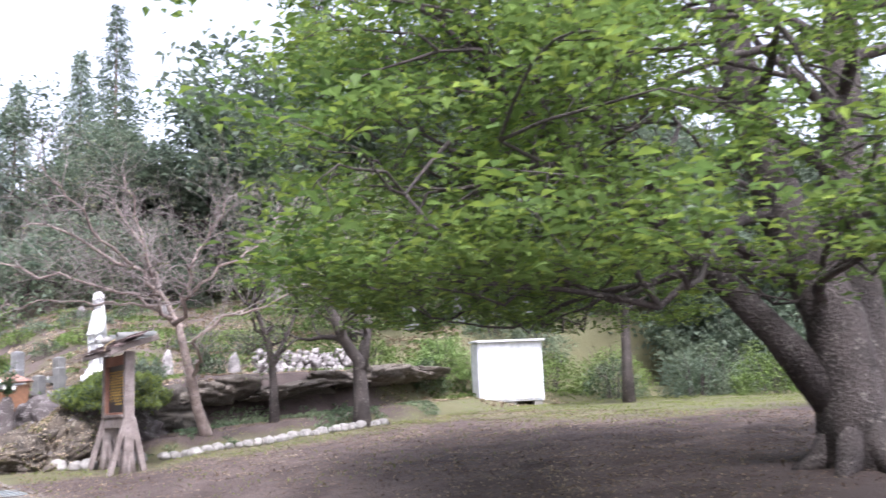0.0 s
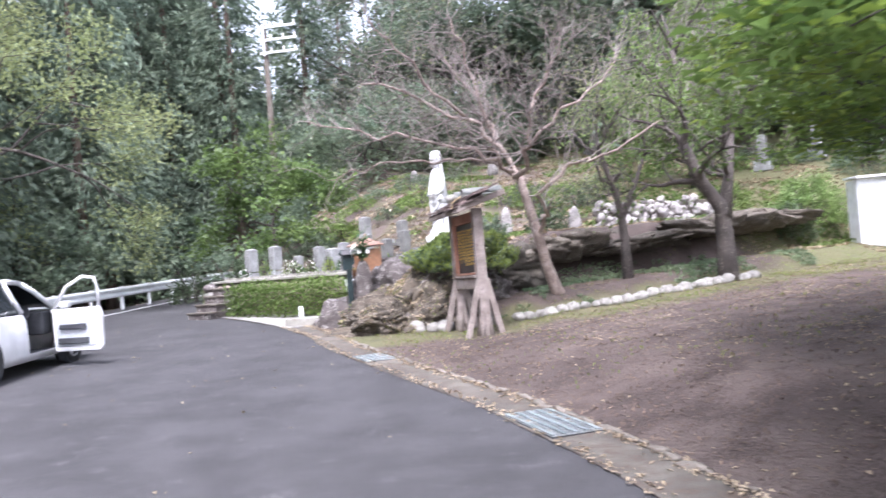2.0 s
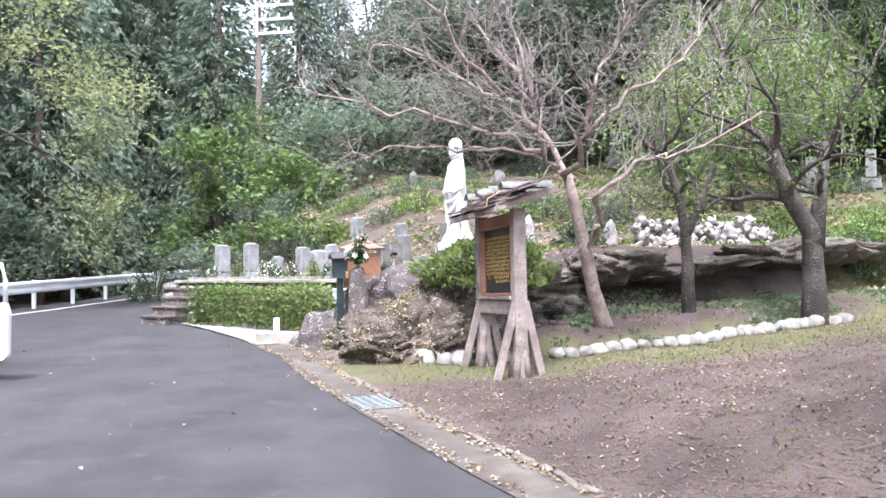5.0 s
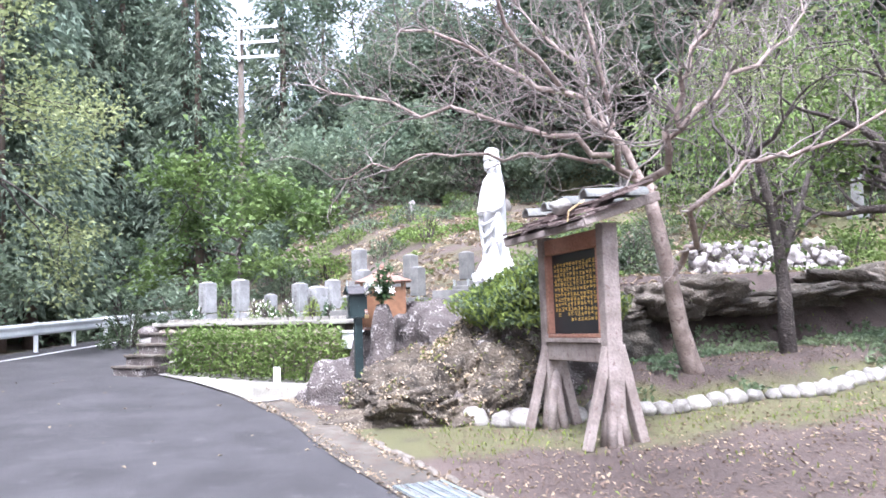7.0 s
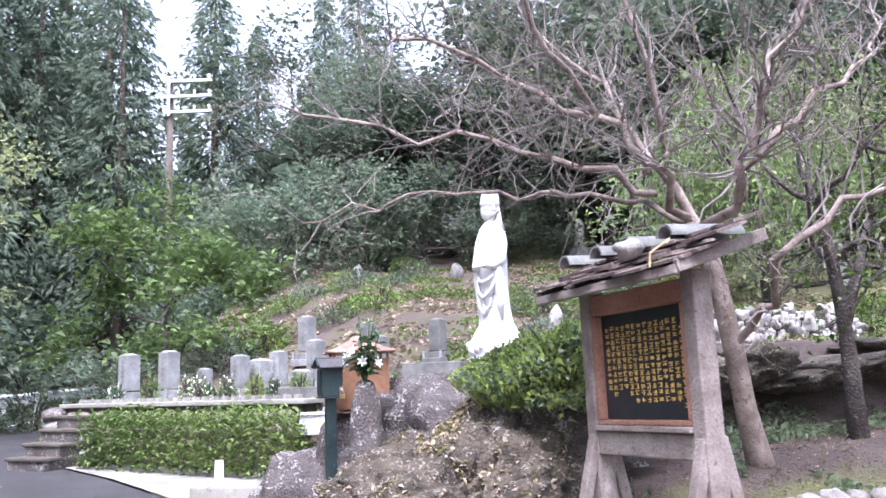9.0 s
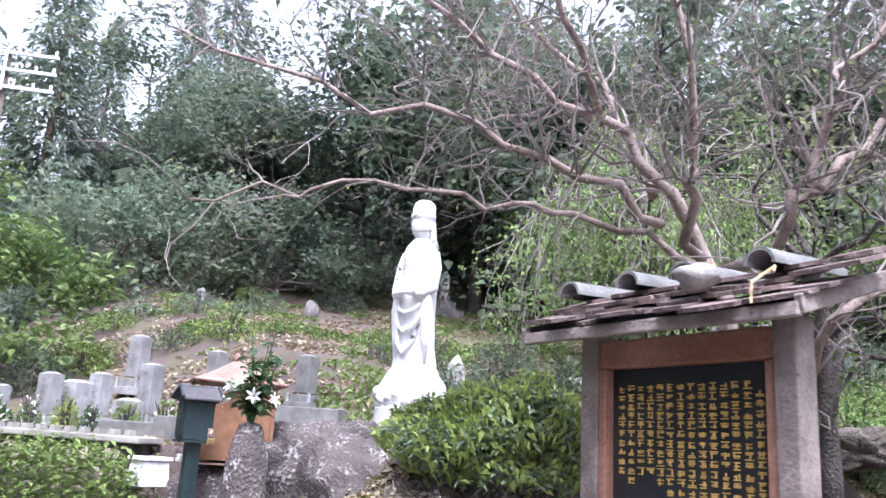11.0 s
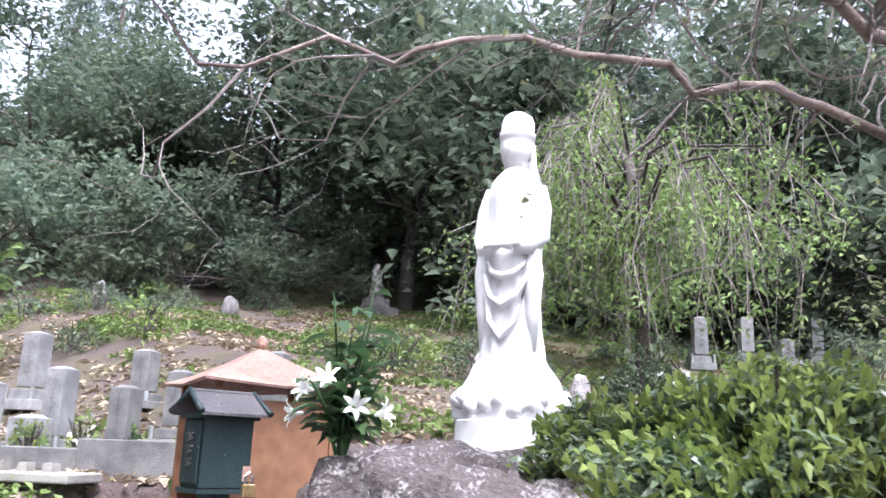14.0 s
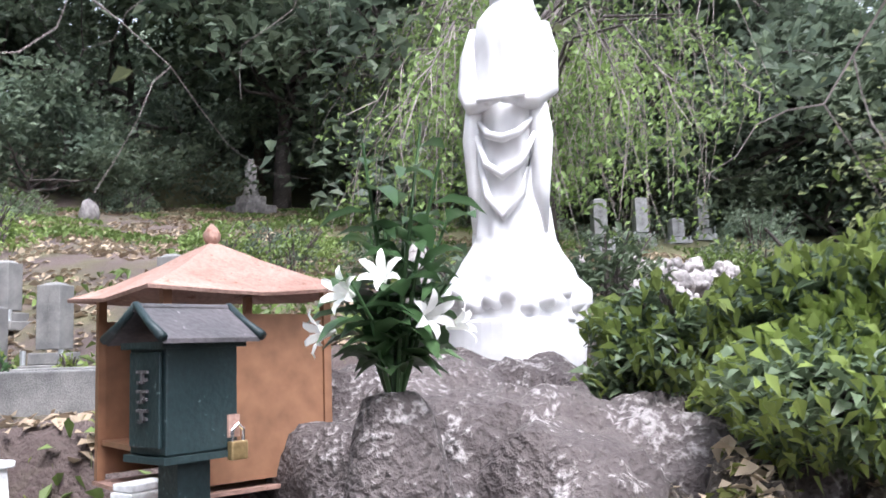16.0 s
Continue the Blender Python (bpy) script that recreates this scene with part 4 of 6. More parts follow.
# ---- white statue ----
def statue():
    """A standing robed figure, as one plain carved shape, its front towards -y."""
    b = Build()
    zs = np.concatenate([np.linspace(0, 0.42, 22), np.linspace(0.44, 1.72, 74)])
    prof_z = [0, 0.1, 0.22, 0.32, 0.42, 0.6, 0.85, 1.05, 1.2, 1.35, 1.5, 1.6, 1.66, 1.70, 1.72]
    prof_x = [0.36, 0.37, 0.33, 0.27, 0.215, 0.19, 0.18, 0.185, 0.19, 0.19, 0.19, 0.17, 0.12, 0.075, 0.06]
    prof_y = [0.32, 0.33, 0.3, 0.26, 0.21, 0.175, 0.165, 0.165, 0.165, 0.155, 0.15, 0.135, 0.1, 0.07, 0.06]
    n = 96
    for z in zs:
        rx, ry = np.interp(z, prof_z, prof_x), np.interp(z, prof_z, prof_y)
        for k in range(n):
            a = 2 * math.pi * k / n
            front = max(0.0, -math.sin(a))
            f = 0.0
            if z < 0.42:
                f += 0.075 * noise.noise(Vector((a * 2.4, z * 9, 2.0))) + 0.05 * math.sin(9 * a + 16 * z) * (1 - z / 0.5)
            else:
                hem = 1 - sm(z, 0.5, 1.25)
                f += 0.045 * hem * math.sin(11 * a + 2.5 * math.sin(3 * z)) + 0.02 * noise.noise(Vector((a * 3, z * 3, 5.0)))
                swag = math.sin((z + 0.55 * (abs(math.cos(a)) ** 2)) * 26)
                f += 0.03 * front * swag * sm(z, 0.55, 0.75) * (1 - sm(z, 1.02, 1.12))
                f += 0.022 * front * math.sin(14 * math.cos(a) + 5 * z) * sm(z, 1.15, 1.25) * (1 - sm(z, 1.5, 1.6))
            b.v.append((rx * math.cos(a) * (1 + f), ry * math.sin(a) * (1 + f), z))
    m = len(zs)
    b.f += [(j * n + k, j * n + (k + 1) % n, (j + 1) * n + (k + 1) % n, (j + 1) * n + k) for j in range(m - 1) for k in range(n)]
    b.f.append(tuple(reversed(range(n))))
    # head, tall veil and band
    head = []
    for z, rx, ry, cy in ((1.66, 0.06, 0.06, 0), (1.72, 0.064, 0.066, 0), (1.755, 0.078, 0.086, -0.012), (1.80, 0.092, 0.1, -0.014), (1.86, 0.098, 0.104, -0.008), (1.90, 0.098, 0.104, 0), (1.915, 0.108, 0.114, 0), (1.95, 0.108, 0.114, 0.004), (1.962, 0.098, 0.105, 0.006), (2.02, 0.1, 0.105, 0.01), (2.07, 0.085, 0.092, 0.015), (2.1, 0.05, 0.055, 0.015), (2.11, 0.01, 0.01, 0.015)):
        head.append((z, rx * 1.14, ry * 1.14, 0, cy))
    b.lathe(head, 28)
    b.lathe([(1.6, 0.16, 0.06, 0, 0.075), (1.72, 0.12, 0.06, 0, 0.07), (1.86, 0.112, 0.07, 0, 0.05), (1.93, 0.1, 0.06, 0, 0.045)], 24)
    b.tube([(0, -0.105, 1.845), (0, -0.118, 1.815), (0, -0.128, 1.803)], [0.008, 0.011, 0.013], 8)
    b.tube([(-0.03, -0.105, 1.776), (0, -0.112, 1.773), (0.03, -0.105, 1.776)], [0.006, 0.01, 0.006], 6)
    for s in (-1, 1):
        b.tube([(s * 0.02, -0.103, 1.838), (s * 0.045, -0.101, 1.842), (s * 0.066, -0.09, 1.836)], [0.005, 0.008, 0.005], 6)
        b.tube([(s * 0.09, -0.02, 1.86), (s * 0.1, 0.0, 1.82), (s * 0.094, 0.0, 1.75)], [0.014, 0.02, 0.012], 8)
        # sleeves, forearms and hanging cloth
        b.tube([(s * 0.165, 0.0, 1.55), (s * 0.2, -0.02, 1.4), (s * 0.205, -0.06, 1.2), (s * 0.16, -0.14, 1.12), (s * 0.07, -0.19, 1.13)], [0.055, 0.065, 0.066, 0.055, 0.034], 14)
        b.tube([(s * 0.165, -0.1, 1.13), (s * 0.18, -0.09, 0.95), (s * 0.17, -0.09, 0.7), (s * 0.18, -0.08, 0.45)], [0.05, 0.062, 0.05, 0.02], 12)
        b.tube([(s * 0.08, -0.2, 1.13), (s * 0.03, -0.215, 1.135), (s * -0.01, -0.22, 1.13)], [0.032, 0.03, 0.012], 10)
    b.tube([(-0.12, -0.23, 1.125), (0.13, -0.225, 1.145)], [0.016, 0.016], 10)
    for k, (w, dip) in enumerate(((0.15, 0.12), (0.17, 0.26), (0.16, 0.42))):
        b.tube([(-w, -0.12, 1.05 - k * 0.05), (-w * 0.55, -0.185, 1.05 - k * 0.05 - dip * 0.75), (0, -0.2, 1.05 - k * 0.05 - dip), (w * 0.55, -0.185, 1.05 - k * 0.05 - dip * 0.75), (w, -0.12, 1.05 - k * 0.05)], [0.012, 0.022, 0.026, 0.022, 0.012], 8)
    for k in range(22):
        a = 2 * math.pi * k / 22
        r = 0.31
        b.tube([(r * math.cos(a - 0.13), r * 0.95 * math.sin(a - 0.13), 0.05 + 0.03 * (k % 3)), (1.13 * r * math.cos(a), 1.08 * r * math.sin(a), 0.1 + 0.03 * (k % 3)), (r * math.cos(a + 0.13), r * 0.95 * math.sin(a + 0.13), 0.05 + 0.03 * (k % 3))], [0.03, 0.055, 0.03], 8)
    b.v = [(x, y, z * 0.995) for x, y, z in b.v]
    return b


single("statue", statue(), STATUE, "tall white robed figure statue standing on a white block", "statue", smooth=True, m=Matrix.Translation((3.32, 19.34, 1.878)) @ Matrix.Rotation(radians(3.5), 4, (0.8, -0.6, 0)) @ pose(0, 0, 0, 0, 0, -66) @ Matrix.Scale(0.93, 4))
ped = [(-0.2, 0.36, 0.36, 0, 0), (0.0, 0.36, 0.36, 0, 0), (0.155, 0.355, 0.355, 0, 0), (0.168, 0.345, 0.345, 0, 0)]
single("statue_pedestal", Build().lathe(ped, 40), STATUE, "round white painted block under the statue", "pedestal", smooth=False, m=pose(3.32, 19.34, 1.722) @ Matrix.Scale(0.94, 4))


# ---- notice board ----
def notice_board():
    top = thing("notice_board", "weathered wooden roofed notice board on splayed legs", "notice board", pose(3.02, 15.72, 0.31, 0, -1.2, -85))
    for s in (-1, 1):
        part("post", Build().box(-0.065, -0.08, -0.1, 0.065, 0.08, 2.0, pose(s * 0.64, 0, 0)), WOOD, top, bevel=0.012)
        part("brace", Build().box(-0.045, -0.04, 0, 0.045, 0.04, 0.95, pose(s * 0.64, -0.3, -0.05, -15.5, 0, 0)), WOOD, top, "pale diagonal brace leaning against the post", bevel=0.01)
        part("brace", Build().box(-0.06, -0.05, 0, 0.06, 0.05, 0.95, pose(s * 0.64, 0.27, -0.05, 13, 0, 0)), WOOD, top, bevel=0.012)
        b = Build()
        for k in range(4):
            a = k * 1.57 + 0.8
            b.tube([(s * 0.62, 0.02, 0.62), (s * 0.62 + 0.06 * math.cos(a), 0.06 * math.sin(a), 0.25), (s * 0.62 + 0.11 * math.cos(a), 0.12 * math.sin(a), -0.08)], [0.05, 0.055, 0.045], 7)
        part("root_foot", b, WOOD, top, "old trunk foot with splayed roots", smooth=True)
    part("lower_beam", Build().box(-0.575, -0.07, 0.72, 0.575, 0.07, 0.9), WOOD, top, bevel=0.012)
    part("sill", Build().box(-0.572, -0.1, 0.903, 0.572, 0.06, 0.945), WOOD, top, bevel=0.008)
    part("sill", Build().box(-0.572, -0.06, 0.948, 0.572, 0.06, 0.985), REDWOOD, top, bevel=0.008)
    part("upper_beam", Build().box(-0.572, -0.06, 1.8, 0.572, 0.06, 1.96), REDWOOD, top, bevel=0.012)
    for s in (-1, 1):
        part("frame_strip", Build().box(min(s * 0.52, s * 0.572), -0.065, 0.988, max(s * 0.52, s * 0.572), 0.03, 1.797), REDWOOD, top, bevel=0.006)
    board = part("board", Build().box(-0.517, 0.0, 0.99, 0.517, 0.025, 1.795), BLACKBOARD, top, "glossy black board with gold writing")
    part("back_panel", Build().box(-0.517, 0.03, 0.99, 0.517, 0.05, 1.795), WOOD, top)
    rng = np.random.default_rng(14)
    for k in range(14):
        b = Build()
        cx = 0.45 - k * 0.069
        if k in (2, 8):
            cx -= 0.004
        z = 1.70 if k else 1.66
        end = 1.1 if k < 9 else 1.16 + 0.04 * (k % 3)
        while z > end:
            s = 0.025
            rows_ = sorted(rng.choice(5, int(rng.integers(2, 4)), replace=False))
            for i in rows_:
                w = s * rng.uniform(0.6, 1.0)
                b.box(cx - w, -0.007, z - 0.0085 * i - 0.0033, cx + w, -0.001, z - 0.0085 * i + 0.0033)
            for i in range(int(rng.integers(1, 3))):
                px = cx + rng.uniform(-0.014, 0.014)
                b.box(px - 0.0028, -0.0076, z - rng.uniform(0.022, 0.037), px + 0.0028, -0.0004, z - rng.uniform(0.0, 0.008))
            z -= 0.05
        tagged(part("text_column", b, GOLD, board, "column of gold characters"), kind="stuff")
    for k in range(9):
        part("wood_slat", Build().box(-0.88 + 0.196 * k, -0.34, 0, -0.69 + 0.196 * k, 0.42, 0.022, pose(0, 0, 2.08 + 0.006 * (k % 2), 17, 0, 0)), WOOD, top)
    part("eave_board", Build().box(-0.9, -0.375, 1.93, 0.9, -0.335, 2.0), WOOD, top, bevel=0.01)
    for s in (-1, 1):
        part("barge_board", Build().box(-0.02, -0.38, -0.03, 0.02, 0.44, 0.06, pose(s * 0.9, 0, 2.08, 17, 0, 0)), WOOD, top, bevel=0.008)
    rng = np.random.default_rng(15)
    for r in range(4):
        x = -0.92
        while x < 0.86:
            w = rng.uniform(0.14, 0.34)
            q = Build()
            y0 = -0.42 + 0.13 * r + rng.uniform(-0.05, 0.05)
            pts = [(x, y0), (x + w * 0.45, y0 - rng.uniform(0, 0.05)), (x + w, y0 + rng.uniform(0, 0.04)), (x + w, y0 + 0.3), (x, y0 + 0.3)]
            h = 0.022
            n = len(pts)
            mm = pose(0, 0, 2.12 + 0.03 * r + rng.uniform(0, 0.015), 15 + rng.uniform(-2, 3), rng.uniform(-2, 2), 0)
            q.add([mm @ Vector((px, py, 0)) for px, py in pts] + [mm @ Vector((px, py, h)) for px, py in pts], [tuple(reversed(range(n))), tuple(range(n, 2 * n))] + [(i, (i + 1) % n, n + (i + 1) % n, n + i) for i in range(n)])
            part("shingle", q, SHINGLE, top)
            x += w * 0.93
    for k in range(4):
        b = Build()
        n, r, t = 12, 0.088, 0.016
        x = -0.7 + 0.42 * k + 0.04 * (k % 2)
        ring = [(math.cos(math.pi * i / n), math.sin(math.pi * i / n)) for i in range(n + 1)]
        for y in (-0.2, 0.45):
            for rr in (r, r - t):
                b.v += [(x + rr * c, y, 2.245 + rr * s_ + 0.05 * y) for c, s_ in ring]
        w = n + 1
        for i in range(n):
            b.f += [(i, i + 1, 2 * w + i + 1, 2 * w + i), (w + i + 1, w + i, 3 * w + i, 3 * w + i + 1), (i + 1, i, w + i, w + i + 1), (2 * w + i, 2 * w + i + 1, 3 * w + i + 1, 3 * w + i)]
        part("ridge_tile", b, TILE, top, "half-round grey clay tile")
    part("roof_stone", blob(0.12, 0.1, 0.07, 31.0, (16, 10), 0.3, 0.05), BOULDER, top, "pale stone weighing down the roof", smooth=True).matrix_basis = pose(0.3, -0.28, 2.2)
    part("rope", Build().tube([(0.7, -0.42, 2.0), (0.69, -0.4, 2.1), (0.72, -0.25, 2.2), (0.74, -0.3, 2.16)], [0.008] * 4, 6), STRAW, top, "frayed pale rope")


notice_board()


# ---- brown offering shelter, green box, planter with lilies ----
def shelter():
    top = thing("offering_shelter", "brown sheet-metal shelter with a rusty pyramid roof", "shelter", pose(1.69, 19.43, 1.36, 0, 0, -7))
    h, s = 0.625, 0.285
    for i, (x, y) in enumerate(((-s, -s), (s, -s), (s, s), (-s, s))):
        part("post", Build().box(x - 0.014, y - 0.014, -0.02, x + 0.014, y + 0.014, h), BROWN, top)
    part("side_panel", Build().box(-s + 0.015, -s - 0.004, 0.0, s - 0.015, -s + 0.006, 0.53), BROWN, top, "plain brown painted panel rusting along its foot")
    part("side_panel", Build().box(-s + 0.015, s - 0.006, 0.0, s - 0.015, s + 0.004, 0.53), BROWN, top)
    part("back_panel", Build().box(s - 0.006, -s + 0.015, 0.0, s + 0.004, s - 0.015, 0.53), BROWN, top)
    part("shelf", Build().box(-s, -s + 0.008, 0.1, s - 0.008, s - 0.008, 0.118), BROWN, top)
    part("floor_plate", Build().box(-s - 0.02, -s - 0.02, -0.035, s + 0.02, s + 0.02, -0.022), RUST, top)
    b, n, rows = Build(), 24, 7
    for j in range(rows):
        u = j / (rows - 1)
        r = 0.365 * (1 - u) + 0.012
        z = h - 0.01 + 0.18 * (u ** 1.25)
        for k in range(n):
            side, v = k // 6, (k % 6) / 6
            cx, cy = ((-1 + 2 * v, -1), (1, -1 + 2 * v), (1 - 2 * v, 1), (-1, 1 - 2 * v))[side]
            sag = 0.02 * (1 - abs(2 * v - 1)) * (1 - u)
            b.v.append((cx * r, cy * r, z - sag + 0.006 * noise.noise(Vector((cx * 4, cy * 4, j * 0.7)))))
    b.f += [(j * n + k, j * n + (k + 1) % n, (j + 1) * n + (k + 1) % n, (j + 1) * n + k) for j in range(rows - 1) for k in range(n)]
    b.f.append(tuple((rows - 1) * n + k for k in range(n)))
    ob = part("roof", b, RUST, top, "rust-red bowed pyramid roof")
    sol = ob.modifiers.new("thickness", "SOLIDIFY")
    sol.thickness = 0.012
    part("finial", Build().lathe([(h + 0.165, 0.018, 0.018, 0, 0), (h + 0.18, 0.028, 0.028, 0, 0), (h + 0.2, 0.032, 0.032, 0, 0), (h + 0.222, 0.02, 0.02, 0, 0), (h + 0.238, 0.005, 0.005, 0, 0)], 16), RUST, top, smooth=True)


shelter()
b = Build()
single("stone_plinth", blob(0.5, 0.48, 0.62, 41.0, (48, 30), 0.12, 0.1, 0.9), ROCK, "rough stone plinth under the shelter", "plinth", smooth=True, m=pose(1.7, 19.45, 0.79))
single("plastic_tray", Build().box(-0.075, -0.05, 0, 0.075, 0.05, 0.03).box(-0.07, -0.045, 0.033, 0.07, 0.045, 0.055), PLASTIC, "stacked white plastic trays on the shelter floor", "tray", bevel=0.004, m=pose(1.34, 19.26, 1.335, 0, 0, 10))
single("white_bin", Build().box(-0.16, -0.13, 0, 0.16, 0.13, 0.24, taper=0.015).box(-0.17, -0.14, 0.243, 0.17, 0.14, 0.28), PLASTIC, "small white plastic bin among the graves", "bin", bevel=0.01, m=pose(1.52, 21.3, 1.0, 0, 0, 20))


def offering_box():
    top = thing("offering_box", "dark green copper offering box with a little roof on a post", "offering box", pose(1.27, 18.9, 1.51, 0, 0, 3))
    w, d, h = 0.11, 0.085, 0.285
    part("body", Build().box(-w, -d, 0, w, d, h), GREENBOX, top, bevel=0.004)
    part("base_plate", Build().box(-w - 0.012, -d - 0.012, -0.02, w + 0.012, d + 0.012, -0.002), GREENBOX, top)
    part("post", Build().box(-0.05, -0.045, -0.85, 0.05, 0.045, -0.022), GREENBOX, top)
    door = part("door", Build().box(-w - 0.012, -d + 0.015, 0.02, -w - 0.001, d - 0.015, h - 0.02), GREENBOX, top, "panelled green door with raised characters", bevel=0.003)
    rng = np.random.default_rng(4)
    q = Build()
    for k in range(3):
        z = 0.21 - k * 0.05
        q.box(-w - 0.019, -0.025, z, -w - 0.0125, 0.025, z + 0.008).box(-w - 0.019, -0.006, z - 0.026, -w - 0.0125, 0.006, z - 0.0005).box(-w - 0.019, -0.022, z - 0.02, -w - 0.0125, -0.008, z - 0.012).box(-w - 0.019, 0.008, z - 0.028, -w - 0.0125, 0.022, z - 0.02)
    part("raised_letters", q, BOXROOF, door, "raised worn characters")
    r = Build()
    e, t = 0.135, 0.012
    for s in (-1, 1):
        pts = [(-0.15, s * e, h + 0.0), (0.15, s * e, h + 0.0), (0.135, s * 0.01, h + 0.085), (-0.135, s * 0.01, h + 0.085)]
        r.add(pts + [(x, y, z + t) for x, y, z in pts], [(0, 1, 2, 3), (7, 6, 5, 4), (0, 4, 5, 1), (1, 5, 6, 2), (2, 6, 7, 3), (3, 7, 4, 0)])
    part("roof", r, BOXROOF, top, "dark sheet roof with worn edges")
    part("ridge", Build().tube([(-0.15, 0, h + 0.097), (0.15, 0, h + 0.097)], [0.012, 0.012], 8), BOXROOF, top)
    for s in (-1, 1):
        q = Build()
        for v in (-1, 1):
            q.tube([(s * 0.145, 0, h + 0.105), (s * 0.15, v * 0.07, h + 0.055), (s * 0.155, v * 0.14, h + 0.015)], [0.01, 0.011, 0.014], 8)
        part("gable_trim", q, GREENBOX, top, smooth=True)
    part("eave_board", Build().box(-0.13, -0.1, h - 0.012, 0.13, 0.1, h + 0.006), GREENBOX, top)
    lock = part("padlock", Build().box(0.07, -d - 0.03, -0.03, 0.125, -d - 0.006, 0.02), BRASS, top, "brass padlock with steel shackle", bevel=0.005)
    part("shackle", Build().tube([(0.08, -d - 0.018, 0.02), (0.08, -d - 0.018, 0.05), (0.0975, -d - 0.018, 0.065), (0.115, -d - 0.018, 0.05), (0.115, -d - 0.018, 0.02)], [0.005] * 5, 8), CHROME, lock)
    part("hasp", Build().box(0.075, -d - 0.008, 0.03, 0.112, -d - 0.001, 0.09), RUST, top)


offering_box()


def lilies():
    rng = np.random.default_rng(6)
    single("stone_planter", blob(0.16, 0.15, 0.62, 51.0, (40, 30), 0.06, 0.06, 0.88), ROCK, "rough stone flower stand with lichen", "planter", smooth=True, m=pose(1.5, 18.32, 1.1))
    top = thing("lily_bunch", "bunch of white lilies with dark green leaves in a stone stand", "flowers", pose(1.5, 18.32, 1.66) @ Matrix.Scale(1.15, 4))
    stems, leaves = Build(), Build()
    for k in range(15):
        a, lean = k * 2.4, rng.uniform(0.04, 0.16)
        h = rng.uniform(0.22, 0.42) if k > 2 else 0.6 - 0.06 * k
        e = Vector((math.cos(a) * lean, math.sin(a) * lean, h))
        stems.tube([(0, 0, -0.05), e * 0.5 + Vector((0, 0, 0.03)), e], [0.006, 0.005, 0.003], 5, False)
        for j in range(9):
            u = 0.15 + 0.85 * j / 9
            p = e * u
            az = j * 2.3 + k
            d = Vector((math.cos(az), math.sin(az), rng.uniform(-0.2, 0.7))).normalized()
            ln, wd = rng.uniform(0.08, 0.16) * (1.15 - 0.4 * u), rng.uniform(0.02, 0.034)
            sd = d.cross(Vector((0, 0, 1))).normalized() * wd
            sag = Vector((0, 0, -ln * 0.3))
            m1, m2, tip = p + d * ln * 0.35, p + d * ln * 0.7 + sag * 0.35, p + d * ln + sag
            fold = Vector((0, 0, wd * 0.4))
            leaves.add([p, m1 + sd + fold, m1, m1 - sd + fold, m2 + sd * 0.8 + fold, m2, m2 - sd * 0.8 + fold, tip], [(0, 2, 1), (0, 3, 2), (1, 2, 5, 4), (2, 3, 6, 5), (4, 5, 7), (5, 6, 7)])
    part("stem", stems, LILYLEAF, top)
    part("foliage", leaves, LILYLEAF, top, smooth=True)
    for k, (x, y, z, az, el) in enumerate(((-0.13, -0.02, 0.2, 190, 10), (-0.05, -0.14, 0.15, 250, 5), (-0.12, 0.05, 0.13, 165, -5), (0.06, -0.1, 0.13, 300, 15), (-0.1, -0.08, 0.22, 215, 30))):
        b = Build()
        mm = pose(x, y, z, 0, 0, az) @ pose(0, 0, 0, 0, 90 - el, 0) @ Matrix.Scale(0.58, 4)
        for i in range(6):
            a = i * math.pi / 3
            prof = ((0.0, 0.008, 0.004), (0.045, 0.018, 0.014), (0.08, 0.04, 0.017), (0.095, 0.068, 0.011), (0.088, 0.088, 0.001))
            row = []
            for zz, r, wd in prof:
                c, s = math.cos(a), math.sin(a)
                row += [mm @ Vector((r * c - wd * s, r * s + wd * c, zz)), mm @ Vector((r * c * 0.93, r * s * 0.93, zz - 0.003)), mm @ Vector((r * c + wd * s, r * s - wd * c, zz))]
            b.add(row, [f for j in range(4) for f in ((3 * j, 3 * j + 1, 3 * j + 4, 3 * j + 3), (3 * j + 1, 3 * j + 2, 3 * j + 5, 3 * j + 4))])
        part("flower", b, PETAL, top, "white trumpet flower", smooth=True)


lilies()
bush("glossy_shrub", 201, 2.1, 1.8, 0.84, 13000, SHRUBLEAF, 0.095, "glossy dark green shrub with yellow-green young shoots", pose(3.35, 17.6, 1.42), "", YOUNGLEAF, 0.6, 0.45)
bush("glossy_shrub", 202, 1.15, 0.95, 0.45, 3400, SHRUBLEAF, 0.09, "glossy dark green shrub with yellow-green young shoots", pose(3.1, 18.35, 1.6), "", YOUNGLEAF, 0.6, 0.45)


# ---- graveyard terrace ----
A, Bv = Vector((-1.75, 25.25, 0)), Vector((1.45, 21.75, 0))
along = (Bv - A).normalized()
TURNW = math.degrees(math.atan2(along.y, along.x))
WALLM = pose(A.x, A.y, 0, 0, 0, TURNW)
LW = (Bv - A).length
wall = thing("retaining_wall", "low stone retaining wall with a pale concrete coping", "wall", WALLM)
part("core", Build().box(0.0, -0.02, 0.2, LW, 0.3, 1.38), DARKROCK, wall)
part("coping", Build().box(-0.1, -0.1, 1.384, LW + 0.1, 0.34, 1.45), CONCRETE, wall, "pale concrete coping", bevel=0.012)
rng = np.random.default_rng(19)
block = [blob(0.17, 0.06, 0.11, 61.0 + k, (12, 8), 0.25, 0.06).mesh("wall_stone", mat("wall_stone_%d" % k, (0.25, 0.2, 0.17), (0.38, 0.32, 0.28), 4, 40, 0.9, 0.6, vary=0.3), True) for k in range(2)]
